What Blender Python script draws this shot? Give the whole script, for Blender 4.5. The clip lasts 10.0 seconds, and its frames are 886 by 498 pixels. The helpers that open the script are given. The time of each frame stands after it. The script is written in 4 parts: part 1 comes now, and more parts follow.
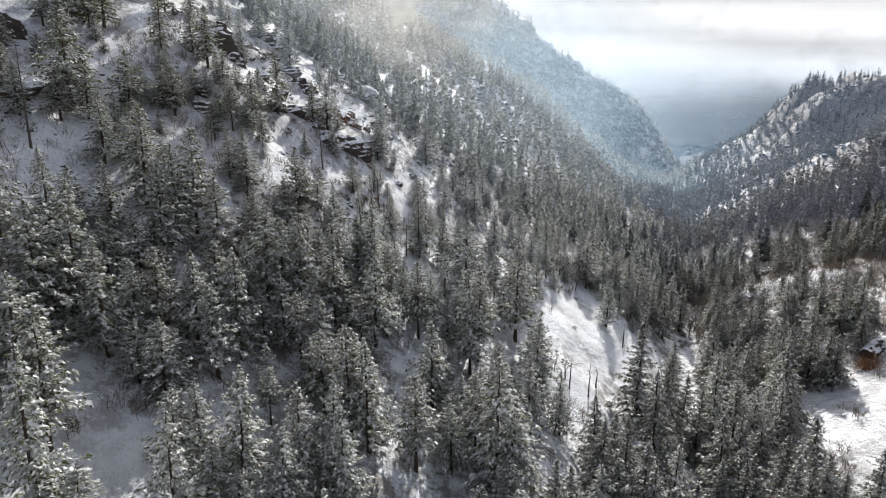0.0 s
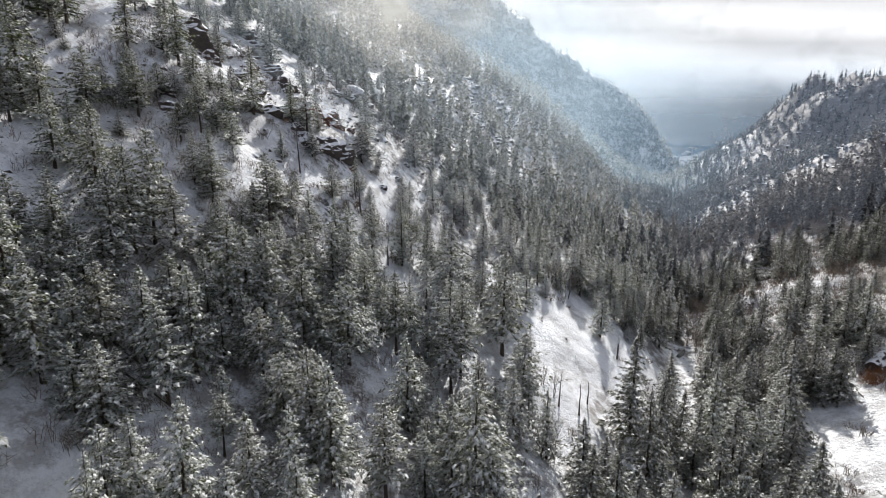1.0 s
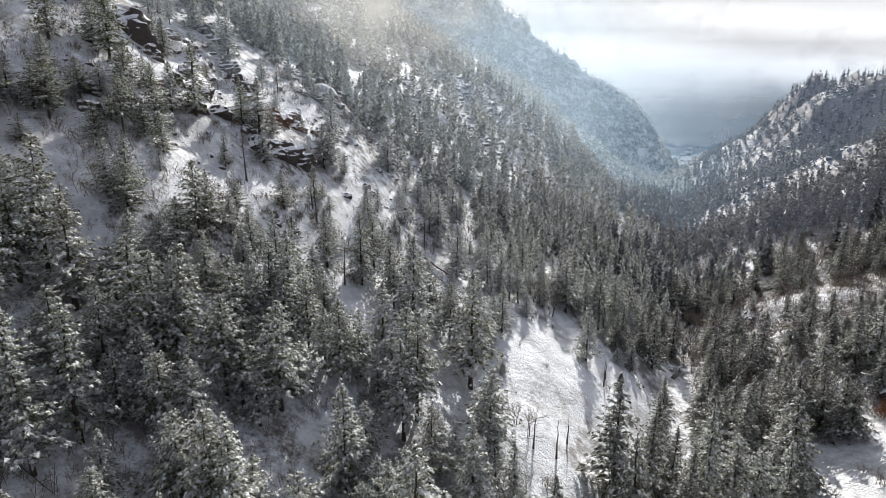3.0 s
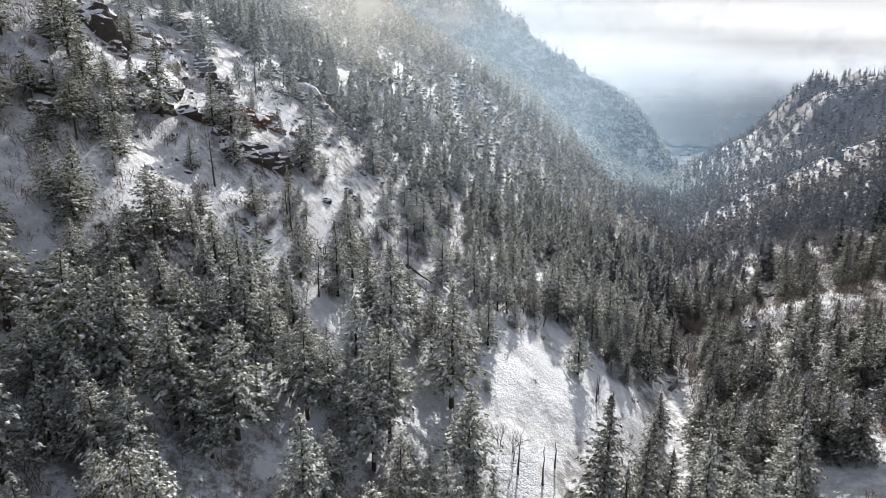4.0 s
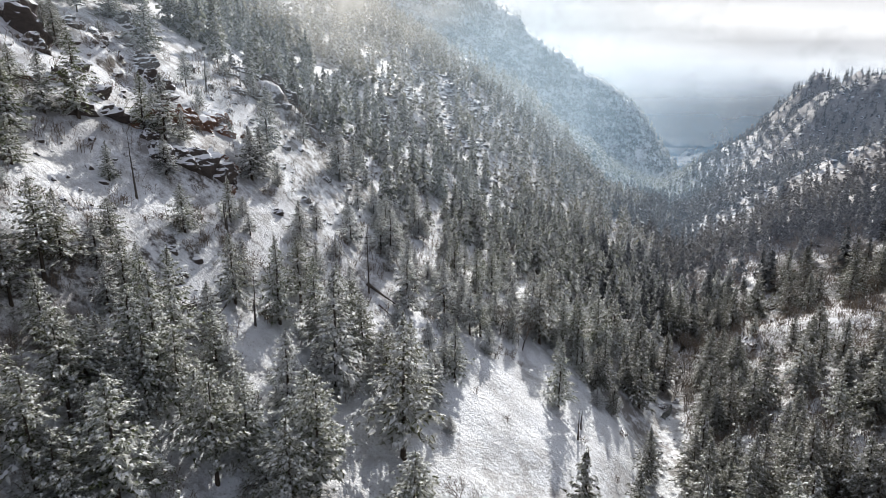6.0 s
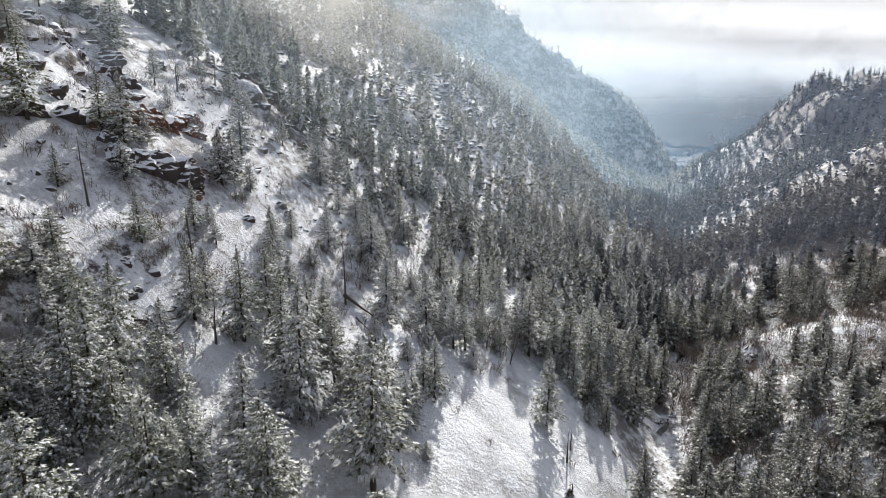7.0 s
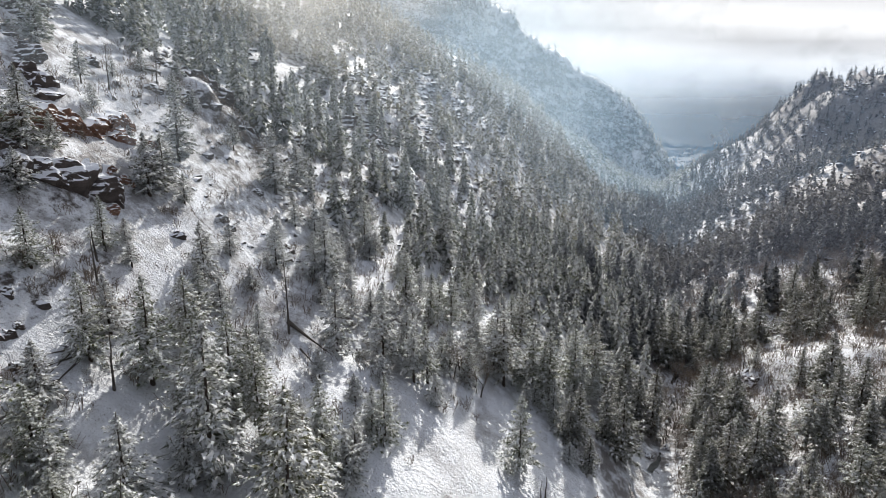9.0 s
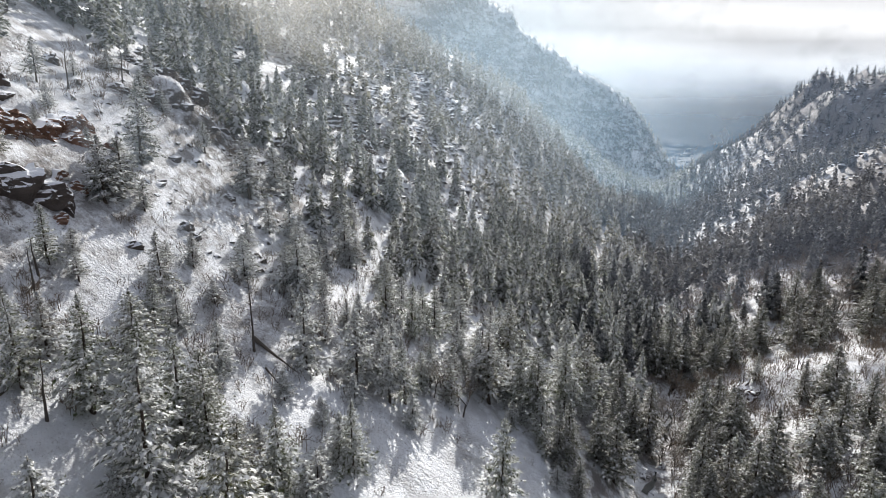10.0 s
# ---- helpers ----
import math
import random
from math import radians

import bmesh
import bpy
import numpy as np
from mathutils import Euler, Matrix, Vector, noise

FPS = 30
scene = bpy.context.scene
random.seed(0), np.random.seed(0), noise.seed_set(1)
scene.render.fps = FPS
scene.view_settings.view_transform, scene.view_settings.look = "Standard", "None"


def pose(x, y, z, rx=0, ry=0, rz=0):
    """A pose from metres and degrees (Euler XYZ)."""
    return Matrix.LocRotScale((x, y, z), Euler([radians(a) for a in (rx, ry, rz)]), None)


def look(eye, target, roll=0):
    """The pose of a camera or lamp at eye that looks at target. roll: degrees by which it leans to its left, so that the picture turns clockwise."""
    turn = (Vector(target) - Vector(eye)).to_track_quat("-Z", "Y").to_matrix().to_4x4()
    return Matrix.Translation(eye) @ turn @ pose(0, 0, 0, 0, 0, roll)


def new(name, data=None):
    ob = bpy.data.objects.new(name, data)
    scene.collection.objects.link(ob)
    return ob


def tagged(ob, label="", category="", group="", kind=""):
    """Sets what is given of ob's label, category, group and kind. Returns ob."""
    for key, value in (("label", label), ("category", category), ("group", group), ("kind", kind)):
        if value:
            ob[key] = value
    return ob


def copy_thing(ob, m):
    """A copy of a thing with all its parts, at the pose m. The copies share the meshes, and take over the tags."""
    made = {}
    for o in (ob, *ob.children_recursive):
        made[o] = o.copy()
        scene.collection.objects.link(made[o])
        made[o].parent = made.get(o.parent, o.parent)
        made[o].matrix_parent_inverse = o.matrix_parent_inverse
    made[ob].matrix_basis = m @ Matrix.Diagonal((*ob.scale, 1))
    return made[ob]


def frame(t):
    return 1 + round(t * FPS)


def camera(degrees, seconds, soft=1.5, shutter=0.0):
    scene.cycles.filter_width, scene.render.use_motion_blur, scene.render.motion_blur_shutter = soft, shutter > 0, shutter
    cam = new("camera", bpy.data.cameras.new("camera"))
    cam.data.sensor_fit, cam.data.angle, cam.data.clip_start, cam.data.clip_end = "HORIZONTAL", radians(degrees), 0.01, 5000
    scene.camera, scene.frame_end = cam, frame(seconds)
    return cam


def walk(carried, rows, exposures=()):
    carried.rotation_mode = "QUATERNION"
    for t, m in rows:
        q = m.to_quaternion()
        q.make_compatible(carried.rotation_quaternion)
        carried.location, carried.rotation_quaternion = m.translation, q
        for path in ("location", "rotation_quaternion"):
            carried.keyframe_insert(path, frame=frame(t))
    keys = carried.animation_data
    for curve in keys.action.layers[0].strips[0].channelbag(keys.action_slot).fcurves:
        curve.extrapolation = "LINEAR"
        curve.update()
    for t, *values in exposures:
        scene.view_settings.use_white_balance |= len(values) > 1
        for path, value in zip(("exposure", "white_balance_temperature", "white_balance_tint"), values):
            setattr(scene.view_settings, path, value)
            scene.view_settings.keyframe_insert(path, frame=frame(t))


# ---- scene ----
cam = camera(73.0, 10.0, soft=0.5)
EYE, PITCH, HEADING, SPEED = 90.0, -13.6, 25.8, 8.0
ROWS = [0.0, 2.5, 5.0, 7.5, 10.0]
walk(cam, [(t, pose(SPEED * t * math.sin(radians(HEADING)), SPEED * t * math.cos(radians(HEADING)), EYE, 90 + PITCH, 0, 0)) for t in ROWS],
     exposures=[(0.0, 0.85), (10.0, 0.85)])

# ---- sky, sun ----
SUN_HEADING, SUN_HEIGHT = 12.0, 30.0
SUN_WAY = Vector((math.sin(radians(SUN_HEADING)) * math.cos(radians(SUN_HEIGHT)), math.cos(radians(SUN_HEADING)) * math.cos(radians(SUN_HEIGHT)), math.sin(radians(SUN_HEIGHT))))


def build_world():
    w = bpy.data.worlds.new("winter_sky")
    scene.world = w
    w.use_nodes = True
    nt = w.node_tree
    nt.nodes.clear()
    n, ln = nt.nodes.new, nt.links.new
    coord = n("ShaderNodeTexCoord")
    sky = n("ShaderNodeTexSky")
    sky.sky_type = "NISHITA"
    sky.sun_disc = False
    sky.sun_elevation, sky.sun_rotation = radians(SUN_HEIGHT), radians(SUN_HEADING)
    dim = n("ShaderNodeVectorMath")
    dim.operation = "SCALE"
    dim.inputs["Scale"].default_value = 0.07
    ln(sky.outputs["Color"], dim.inputs[0])
    # thin cloud, brighter towards the sun
    toward = n("ShaderNodeVectorMath")
    toward.operation = "DOT_PRODUCT"
    ln(coord.outputs["Generated"], toward.inputs[0])
    toward.inputs[1].default_value = SUN_WAY
    glow = n("ShaderNodeValToRGB")
    glow.color_ramp.elements[0].position, glow.color_ramp.elements[0].color = 0.0, (0.200, 0.222, 0.286, 1)
    glow.color_ramp.elements[1].position, glow.color_ramp.elements[1].color = 1.0, (0.43, 0.43, 0.43, 1)
    e = glow.color_ramp.elements.new(0.62)
    e.color = (0.270, 0.285, 0.336, 1)
    e = glow.color_ramp.elements.new(0.80)
    e.color = (0.372, 0.374, 0.382, 1)
    ln(toward.outputs["Value"], glow.inputs["Fac"])
    stretch = n("ShaderNodeMapping")
    stretch.inputs["Scale"].default_value = (1.0, 1.0, 1.25)
    ln(coord.outputs["Generated"], stretch.inputs["Vector"])
    puff = n("ShaderNodeTexNoise")
    puff.inputs["Scale"].default_value, puff.inputs["Detail"].default_value, puff.inputs["Roughness"].default_value = 4.2, 3, 0.45
    ln(stretch.outputs["Vector"], puff.inputs["Vector"])
    shade = n("ShaderNodeMapRange")
    shade.inputs[1].default_value, shade.inputs[2].default_value = 0.32, 0.66
    shade.inputs[3].default_value, shade.inputs[4].default_value = 0.87, 1.12
    ln(puff.outputs["Fac"], shade.inputs["Value"])
    cloud = n("ShaderNodeVectorMath")
    cloud.operation = "SCALE"
    ln(glow.outputs["Color"], cloud.inputs[0])
    ln(shade.outputs["Result"], cloud.inputs["Scale"])
    mix = n("ShaderNodeMix")
    mix.data_type = "RGBA"
    mix.inputs["Factor"].default_value = 0.975
    ln(dim.outputs["Vector"], mix.inputs["A"])
    ln(cloud.outputs["Vector"], mix.inputs["B"])
    bg = n("ShaderNodeBackground")
    bg.inputs["Strength"].default_value = 0.9
    ln(mix.outputs["Result"], bg.inputs["Color"])
    out = n("ShaderNodeOutputWorld")
    ln(bg.outputs["Background"], out.inputs["Surface"])


build_world()
sun = new("sun", bpy.data.lights.new("sun", "SUN"))
sun.data.energy, sun.data.angle, sun.data.color = 4.3, radians(0.8), (1.0, 0.97, 0.93)
sun.matrix_world = look(SUN_WAY * 500, (0, 0, 0))

# ---- materials ----


def material(name, rough=0.8, spec=0.3):
    m = bpy.data.materials.new(name)
    m.use_nodes = True
    nt = m.node_tree
    b = nt.nodes["Principled BSDF"]
    b.inputs["Roughness"].default_value = rough
    b.inputs["Specular IOR Level"].default_value = spec
    return m, nt, b


def noise_node(nt, vec, scale, detail=4, rough=0.55):
    n = nt.nodes.new("ShaderNodeTexNoise")
    n.inputs["Scale"].default_value, n.inputs["Detail"].default_value, n.inputs["Roughness"].default_value = scale, detail, rough
    nt.links.new(vec, n.inputs["Vector"])
    return n.outputs["Fac"]


def mix_node(nt, fac, a, b):
    m = nt.nodes.new("ShaderNodeMix")
    m.data_type = "RGBA"
    for sock, v in ((m.inputs["Factor"], fac), (m.inputs["A"], a), (m.inputs["B"], b)):
        if isinstance(v, bpy.types.NodeSocket):
            nt.links.new(v, sock)
        elif isinstance(v, tuple):
            sock.default_value = (*v, 1)
        else:
            sock.default_value = v
    return m.outputs["Result"]


def math_node(nt, op, a, b=0.0, clamp=False):
    m = nt.nodes.new("ShaderNodeMath")
    m.operation, m.use_clamp = op, clamp
    for sock, v in zip(m.inputs, (a, b)):
        if isinstance(v, bpy.types.NodeSocket):
            nt.links.new(v, sock)
        else:
            sock.default_value = v
    return m.outputs["Value"]


def range_node(nt, v, a, b, c=0.0, d=1.0):
    m = nt.nodes.new("ShaderNodeMapRange")
    for i, k in enumerate((a, b, c, d)):
        m.inputs[i + 1].default_value = k
    nt.links.new(v, m.inputs["Value"])
    return m.outputs["Result"]


def bump_node(nt, height, strength, distance, bsdf):
    b = nt.nodes.new("ShaderNodeBump")
    b.inputs["Strength"].default_value, b.inputs["Distance"].default_value = strength, distance
    nt.links.new(height, b.inputs["Height"])
    nt.links.new(b.outputs["Normal"], bsdf.inputs["Normal"])


def glow_through(nt, bsdf, color, amount):
    """Lets part of the light pass through thin needles and loose snow."""
    t, mix = nt.nodes.new("ShaderNodeBsdfTranslucent"), nt.nodes.new("ShaderNodeMixShader")
    nt.links.new(color, t.inputs["Color"])
    mix.inputs[0].default_value = amount
    nt.links.new(bsdf.outputs[0], mix.inputs[1])
    nt.links.new(t.outputs[0], mix.inputs[2])
    nt.links.new(mix.outputs[0], nt.nodes["Material Output"].inputs["Surface"])


def position(nt):
    return nt.nodes.new("ShaderNodeNewGeometry").outputs["Position"]


def object_coord(nt):
    return nt.nodes.new("ShaderNodeTexCoord").outputs["Object"]


def normal_up(nt):
    g = nt.nodes.new("ShaderNodeNewGeometry")
    s = nt.nodes.new("ShaderNodeSeparateXYZ")
    nt.links.new(g.outputs["Normal"], s.inputs["Vector"])
    return s.outputs["Z"]


def ground_material():
    m, nt, b = material("snowy_ground", 0.75, 0.25)
    p = position(nt)
    up = normal_up(nt)
    snow = mix_node(nt, noise_node(nt, p, 0.35, 5), (0.74, 0.76, 0.80), (0.86, 0.87, 0.88))
    litter = mix_node(nt, noise_node(nt, p, 0.9, 3), (0.05, 0.042, 0.032), (0.19, 0.15, 0.11))
    rock = mix_node(nt, noise_node(nt, p, 0.22, 8, 0.7), (0.035, 0.033, 0.034), (0.17, 0.145, 0.125))
    # grass stalks, twigs and needles that poke out of the snow
    clump = range_node(nt, noise_node(nt, p, 0.07, 4), 0.36, 0.62)
    specks = range_node(nt, noise_node(nt, p, 3.6, 3, 0.75), 0.57, 0.66)
    col = mix_node(nt, math_node(nt, "MULTIPLY", clump, specks), snow, litter)
    # low scrub and dry grass out of thin snow, spread wider for shade
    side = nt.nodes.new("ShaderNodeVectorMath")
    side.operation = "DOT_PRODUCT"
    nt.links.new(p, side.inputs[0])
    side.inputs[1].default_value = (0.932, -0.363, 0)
    # extra scrub colour darkens the right-hand wall in place of its shade
    brush_shade = range_node(nt, side.outputs["Value"], 15, 60)
    thin = math_node(nt, "MAXIMUM", range_node(nt, noise_node(nt, p, 0.018, 5, 0.6), 0.42, 0.60), brush_shade)
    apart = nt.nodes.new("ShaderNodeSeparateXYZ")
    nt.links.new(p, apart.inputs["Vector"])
    # the same on the far slope and upper left, in place of shade
    scrub_shade = math_node(nt, "MULTIPLY", range_node(nt, apart.outputs["Y"], 230, 330), range_node(nt, apart.outputs["Y"], 760, 620))
    thin = math_node(nt, "MAXIMUM", math_node(nt, "MAXIMUM", thin, scrub_shade), range_node(nt, side.outputs["Value"], -48, -80, 0.0, 0.40))
    # denser up the right-hand wall, again shade put into the ground colour
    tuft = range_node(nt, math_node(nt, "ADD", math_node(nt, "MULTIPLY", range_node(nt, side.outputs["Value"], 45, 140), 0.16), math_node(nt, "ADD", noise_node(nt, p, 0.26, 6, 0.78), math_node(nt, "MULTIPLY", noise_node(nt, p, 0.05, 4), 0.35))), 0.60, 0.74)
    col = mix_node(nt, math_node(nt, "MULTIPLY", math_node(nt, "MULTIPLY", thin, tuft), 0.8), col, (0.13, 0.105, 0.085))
    # bare rock where it is too steep for snow to lie
    rag = noise_node(nt, p, 0.45, 9, 0.75)
    # snow keeps to the level ledges of the layered rock
    layers = nt.nodes.new("ShaderNodeMapping")
    layers.inputs["Scale"].default_value = (0.55, 0.55, 1.25)
    nt.links.new(p, layers.inputs["Vector"])
    ledge = math_node(nt, "MULTIPLY", math_node(nt, "SUBTRACT", noise_node(nt, layers.outputs["Vector"], 0.085, 7, 0.72), 0.47), 1.2)
    ledge = math_node(nt, "MULTIPLY", math_node(nt, "MULTIPLY", ledge, range_node(nt, apart.outputs["Y"], 420, 640)), range_node(nt, side.outputs["Value"], 200, 40, 0.35, 1.0))
    steep = range_node(nt, math_node(nt, "ADD", math_node(nt, "ADD", up, ledge), math_node(nt, "MULTIPLY", rag, 0.9)), 1.09, 1.00)
    col = mix_node(nt, steep, col, rock)
    # the wide valley beyond the canyon: woods, fields and roofs too far off to tell apart
    beyond = range_node(nt, apart.outputs["Y"], 1350, 1700)
    woods_far = range_node(nt, math_node(nt, "ADD", noise_node(nt, p, 0.006, 5), math_node(nt, "MULTIPLY", noise_node(nt, p, 0.05, 4, 0.7), 0.5)), 0.98, 0.84)
    woods_far = math_node(nt, "MAXIMUM", math_node(nt, "MULTIPLY", woods_far, 0.72), range_node(nt, math_node(nt, "ADD", apart.outputs["Z"], math_node(nt, "MULTIPLY", noise_node(nt, p, 0.012, 5, 0.7), 70)), -105, -75, 0.0, 0.92))
    col = mix_node(nt, math_node(nt, "MULTIPLY", beyond, woods_far), col, (0.03, 0.036, 0.034))
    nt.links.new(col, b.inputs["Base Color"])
    lumps = math_node(nt, "ADD", math_node(nt, "ADD", noise_node(nt, p, 1.3, 4, 0.6), math_node(nt, "MULTIPLY", noise_node(nt, p, 3.4, 3, 0.6), 0.5)), math_node(nt, "MULTIPLY", noise_node(nt, p, 0.16, 9, 0.72), 2.0))
    bump_node(nt, lumps, 0.95, 0.40, b)
    return m


def snow_material():
    m, nt, b = material("snow", 0.7, 0.3)
    p = object_coord(nt)
    col = mix_node(nt, noise_node(nt, p, 1.7, 3), (0.82, 0.825, 0.835), (0.93, 0.93, 0.93))
    nt.links.new(col, b.inputs["Base Color"])
    bump_node(nt, noise_node(nt, p, 9.0, 3), 0.5, 0.05, b)
    glow_through(nt, b, col, 0.35)
    return m


def needle_material(name, dark, light, frost, lie_from=0.05, lie_to=0.75):
    m, nt, b = material(name, 0.75, 0.25)
    p = object_coord(nt)
    inf = nt.nodes.new("ShaderNodeObjectInfo")
    green = mix_node(nt, noise_node(nt, p, 1.1, 3), dark, light)
    rust = mix_node(nt, range_node(nt, inf.outputs["Random"], 0.66, 1.0, 0.0, 0.40), green, (0.12, 0.080, 0.040))
    isl = nt.nodes.new("ShaderNodeNewGeometry").outputs["Random Per Island"]
    spots = math_node(nt, "ADD", math_node(nt, "MULTIPLY", isl, 0.55), noise_node(nt, p, 2.2, 3))
    lie = range_node(nt, normal_up(nt), lie_from, lie_to)
    rime = math_node(nt, "MULTIPLY", range_node(nt, spots, 0.54, 0.78), lie)
    rime = math_node(nt, "MULTIPLY", rime, frost, True)
    col = mix_node(nt, rime, rust, (0.80, 0.80, 0.80))
    nt.links.new(col, b.inputs["Base Color"])
    glow_through(nt, b, col, 0.44)
    return m


def bark_material(name, dark, light):
    m, nt, b = material(name, 0.9, 0.2)
    p = object_coord(nt)
    st = nt.nodes.new("ShaderNodeMapping")
    st.inputs["Scale"].default_value = (6, 6, 1.2)
    nt.links.new(p, st.inputs["Vector"])
    f = noise_node(nt, st.outputs["Vector"], 1.5, 5, 0.65)
    nt.links.new(mix_node(nt, f, dark, light), b.inputs["Base Color"])
    bump_node(nt, f, 0.8, 0.06, b)
    return m


def rock_material(name, dark, light, cover):
    m, nt, b = material(name, 0.85, 0.3)
    p = position(nt)
    st = nt.nodes.new("ShaderNodeMapping")
    st.inputs["Scale"].default_value = (1, 1, 2.4)
    st.inputs["Rotation"].default_value = (0.4, 0.2, 0)
    nt.links.new(p, st.inputs["Vector"])
    f = noise_node(nt, st.outputs["Vector"], 0.8, 8, 0.68)
    rock = mix_node(nt, f, dark, light)
    lie = math_node(nt, "ADD", normal_up(nt), math_node(nt, "MULTIPLY", noise_node(nt, p, 1.6, 7, 0.7), 0.6))
    nt.links.new(mix_node(nt, range_node(nt, lie, cover, cover + 0.12), rock, (0.82, 0.83, 0.85)), b.inputs["Base Color"])
    bump_node(nt, f, 1.0, 0.25, b)
    return m


GROUND = ground_material()
SNOW = snow_material()
FIR = needle_material("fir_needles", (0.046, 0.060, 0.026), (0.180, 0.200, 0.092), 0.78, -0.2, 0.6)
HOAR = needle_material("frosted_needles", (0.080, 0.090, 0.068), (0.250, 0.260, 0.205), 0.92, -0.65, 0.40)
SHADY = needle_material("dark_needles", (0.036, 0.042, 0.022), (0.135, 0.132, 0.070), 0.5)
# shade and haze of the right-hand side put into the needle colour
DUSK = needle_material("shaded_needles", (0.040, 0.047, 0.049), (0.106, 0.113, 0.117), 0.35, -0.2, 0.7)
PINE = needle_material("pine_needles", (0.046, 0.056, 0.026), (0.178, 0.188, 0.088), 0.65, -0.25, 0.6)
BARK = bark_material("conifer_bark", (0.028, 0.022, 0.018), (0.12, 0.095, 0.075))
DEAD = bark_material("dead_wood", (0.035, 0.030, 0.027), (0.16, 0.14, 0.12))
TWIG = bark_material("bare_twigs", (0.085, 0.066, 0.052), (0.29, 0.235, 0.185))
RIMY = bark_material("rimy_twigs", (0.16, 0.14, 0.12), (0.46, 0.43, 0.40))
RUSTY = bark_material("rusty_twigs", (0.13, 0.055, 0.022), (0.34, 0.16, 0.07))
ROCK = rock_material("canyon_rock", (0.020, 0.018, 0.018), (0.13, 0.105, 0.090), 0.66)
STONE = rock_material("snowy_stone", (0.022, 0.020, 0.020), (0.14, 0.115, 0.10), 0.52)
RED_ROCK = rock_material("reddish_rock", (0.040, 0.025, 0.019), (0.33, 0.185, 0.125), 0.78)

# ---- the lie of the land ----
def lattice(i, j, seed):
    h = np.sin(i * 127.1 + j * 311.7 + seed * 74.7) * 43758.5453
    return h - np.floor(h)
def value_noise(x, y, seed):
    i, j = np.floor(x), np.floor(y)
    u, v = x - i, y - j
    u, v = u * u * (3 - 2 * u), v * v * (3 - 2 * v)
    a, b = lattice(i, j, seed), lattice(i + 1, j, seed)
    c, d = lattice(i, j + 1, seed), lattice(i + 1, j + 1, seed)
    return (a + (b - a) * u) * (1 - v) + (c + (d - c) * u) * v - 0.5
def soft(v, w):
    return w * np.logaddexp(0, v / w)
AXIS = math.radians(21.3)
CS, SN = math.cos(AXIS), math.sin(AXIS)
LEFT_S = [-200, 40, 70, 120, 150, 175, 210, 260, 330, 450, 540, 760, 950, 1100, 1500]
LEFT_BANK = [0, 0, 2, 7, 9.5, 9, 6, 4, 4, 3, 3, 3, 3, 0, 0]
LEFT_LOW = [.55, .53, .53, .56, .55, .55, .50, .45, .47, .43, .36, .36, .45, .35, .2]
LEFT_TOP = [.10, .15, .35, .52, .44, .42, .40, .36, .52, .76, .92, .60, .3, .0, .0]
RIGHT_S = [-200, 150, 190, 240, 320, 465, 630, 820, 1000, 1500]
RIGHT_BANK = [0, 1, 6, 9, 6, 4, 3, 3, 2, 0]
RIGHT_LOW = [.45, .45, .38, .33, .41, .56, .64, .70, .70, .3]
RIDGES = [
  ([(-160, 850, 330), (0, 880, 285), (71, 900, 240), (124, 925, 209), (168, 935, 172), (225, 960, 147), (280, 980, 123), (318, 1000, 94), (334, 1010, 64), (348, 1018, 24), (372, 1030, -3), (415, 1060, -40)], 1.5),
  ([(640, 250, 175), (580, 400, 150), (520, 560, 125), (467, 650, 124), (460, 700, 121), (451, 750, 114), (446, 770, 104), (452, 800, 87), (476, 900, 59), (497, 1050, 12), (513, 1200, -40), (547, 1400, -105)], .80),
  ([(-2500, 4300, 560), (-600, 4500, 480), (400, 4650, 420), (1200, 4700, 360), (1900, 4700, 350), (2600, 4600, 420), (4200, 4200, 500)], .62),
]
KNOLLS = [(122, 203, 18, 13, 4.6), (112, 176, 12, 9, 3),(-28,158,5,9,2.5),(-36,118,10,12,5)]
def tent(x, y, pts, k):
    best = np.full(np.shape(x), -1e9)
    for (ax, ay, az), (bx, by, bz) in zip(pts, pts[1:]):
        ux, uy = bx - ax, by - ay
        f = np.clip(((x - ax) * ux + (y - ay) * uy) / (ux * ux + uy * uy), 0, 1)
        d = np.hypot(x - ax - f * ux, y - ay - f * uy)
        best = np.maximum(best, az + f * (bz - az) - k * d)
    return best
def ground(x, y, detail=1):
    x, y = np.asarray(x, float), np.asarray(y, float)
    s, n = SN * x + CS * y, CS * x - SN * y
    nc = 7 + 3 * np.sin(s / 31) * np.clip((s - 40) / 100, 0, 1)
    zc = np.maximum(14 - .06 * (s - 199) - .045 * np.maximum(s - 1000, 0), -150)
    dl, dr = soft(nc - n, 3), soft(n - nc - 4, 3)
    left = np.interp(s, LEFT_S, LEFT_LOW) * dl + np.interp(s, LEFT_S, LEFT_TOP) * (soft(dl - 64, 4) - soft(dl - 96, 4)*.5) + np.interp(s, LEFT_S, LEFT_BANK) * (1 - np.exp(-dl / 8))
    right = np.interp(s, RIGHT_S, RIGHT_LOW) * (dr - soft(dr - 165, 15)) + np.interp(s, RIGHT_S, RIGHT_BANK) * (1 - np.exp(-dr / 8))
    fade = np.clip((1750 - s) / 600, 0, 1)
    left, right = 330 * np.tanh(left / 330) * fade, 180 * np.tanh(right / 180) * fade
    z = zc + left + right - 3
    for px, py, rx, ry, h in KNOLLS:
        z = z + h * np.exp(-((x - px) / rx) ** 2 - ((y - py) / ry) ** 2)
    for pts, k in RIDGES:
        t = tent(x, y, pts, k)
        z = z + soft(t - z, 6)
    return z


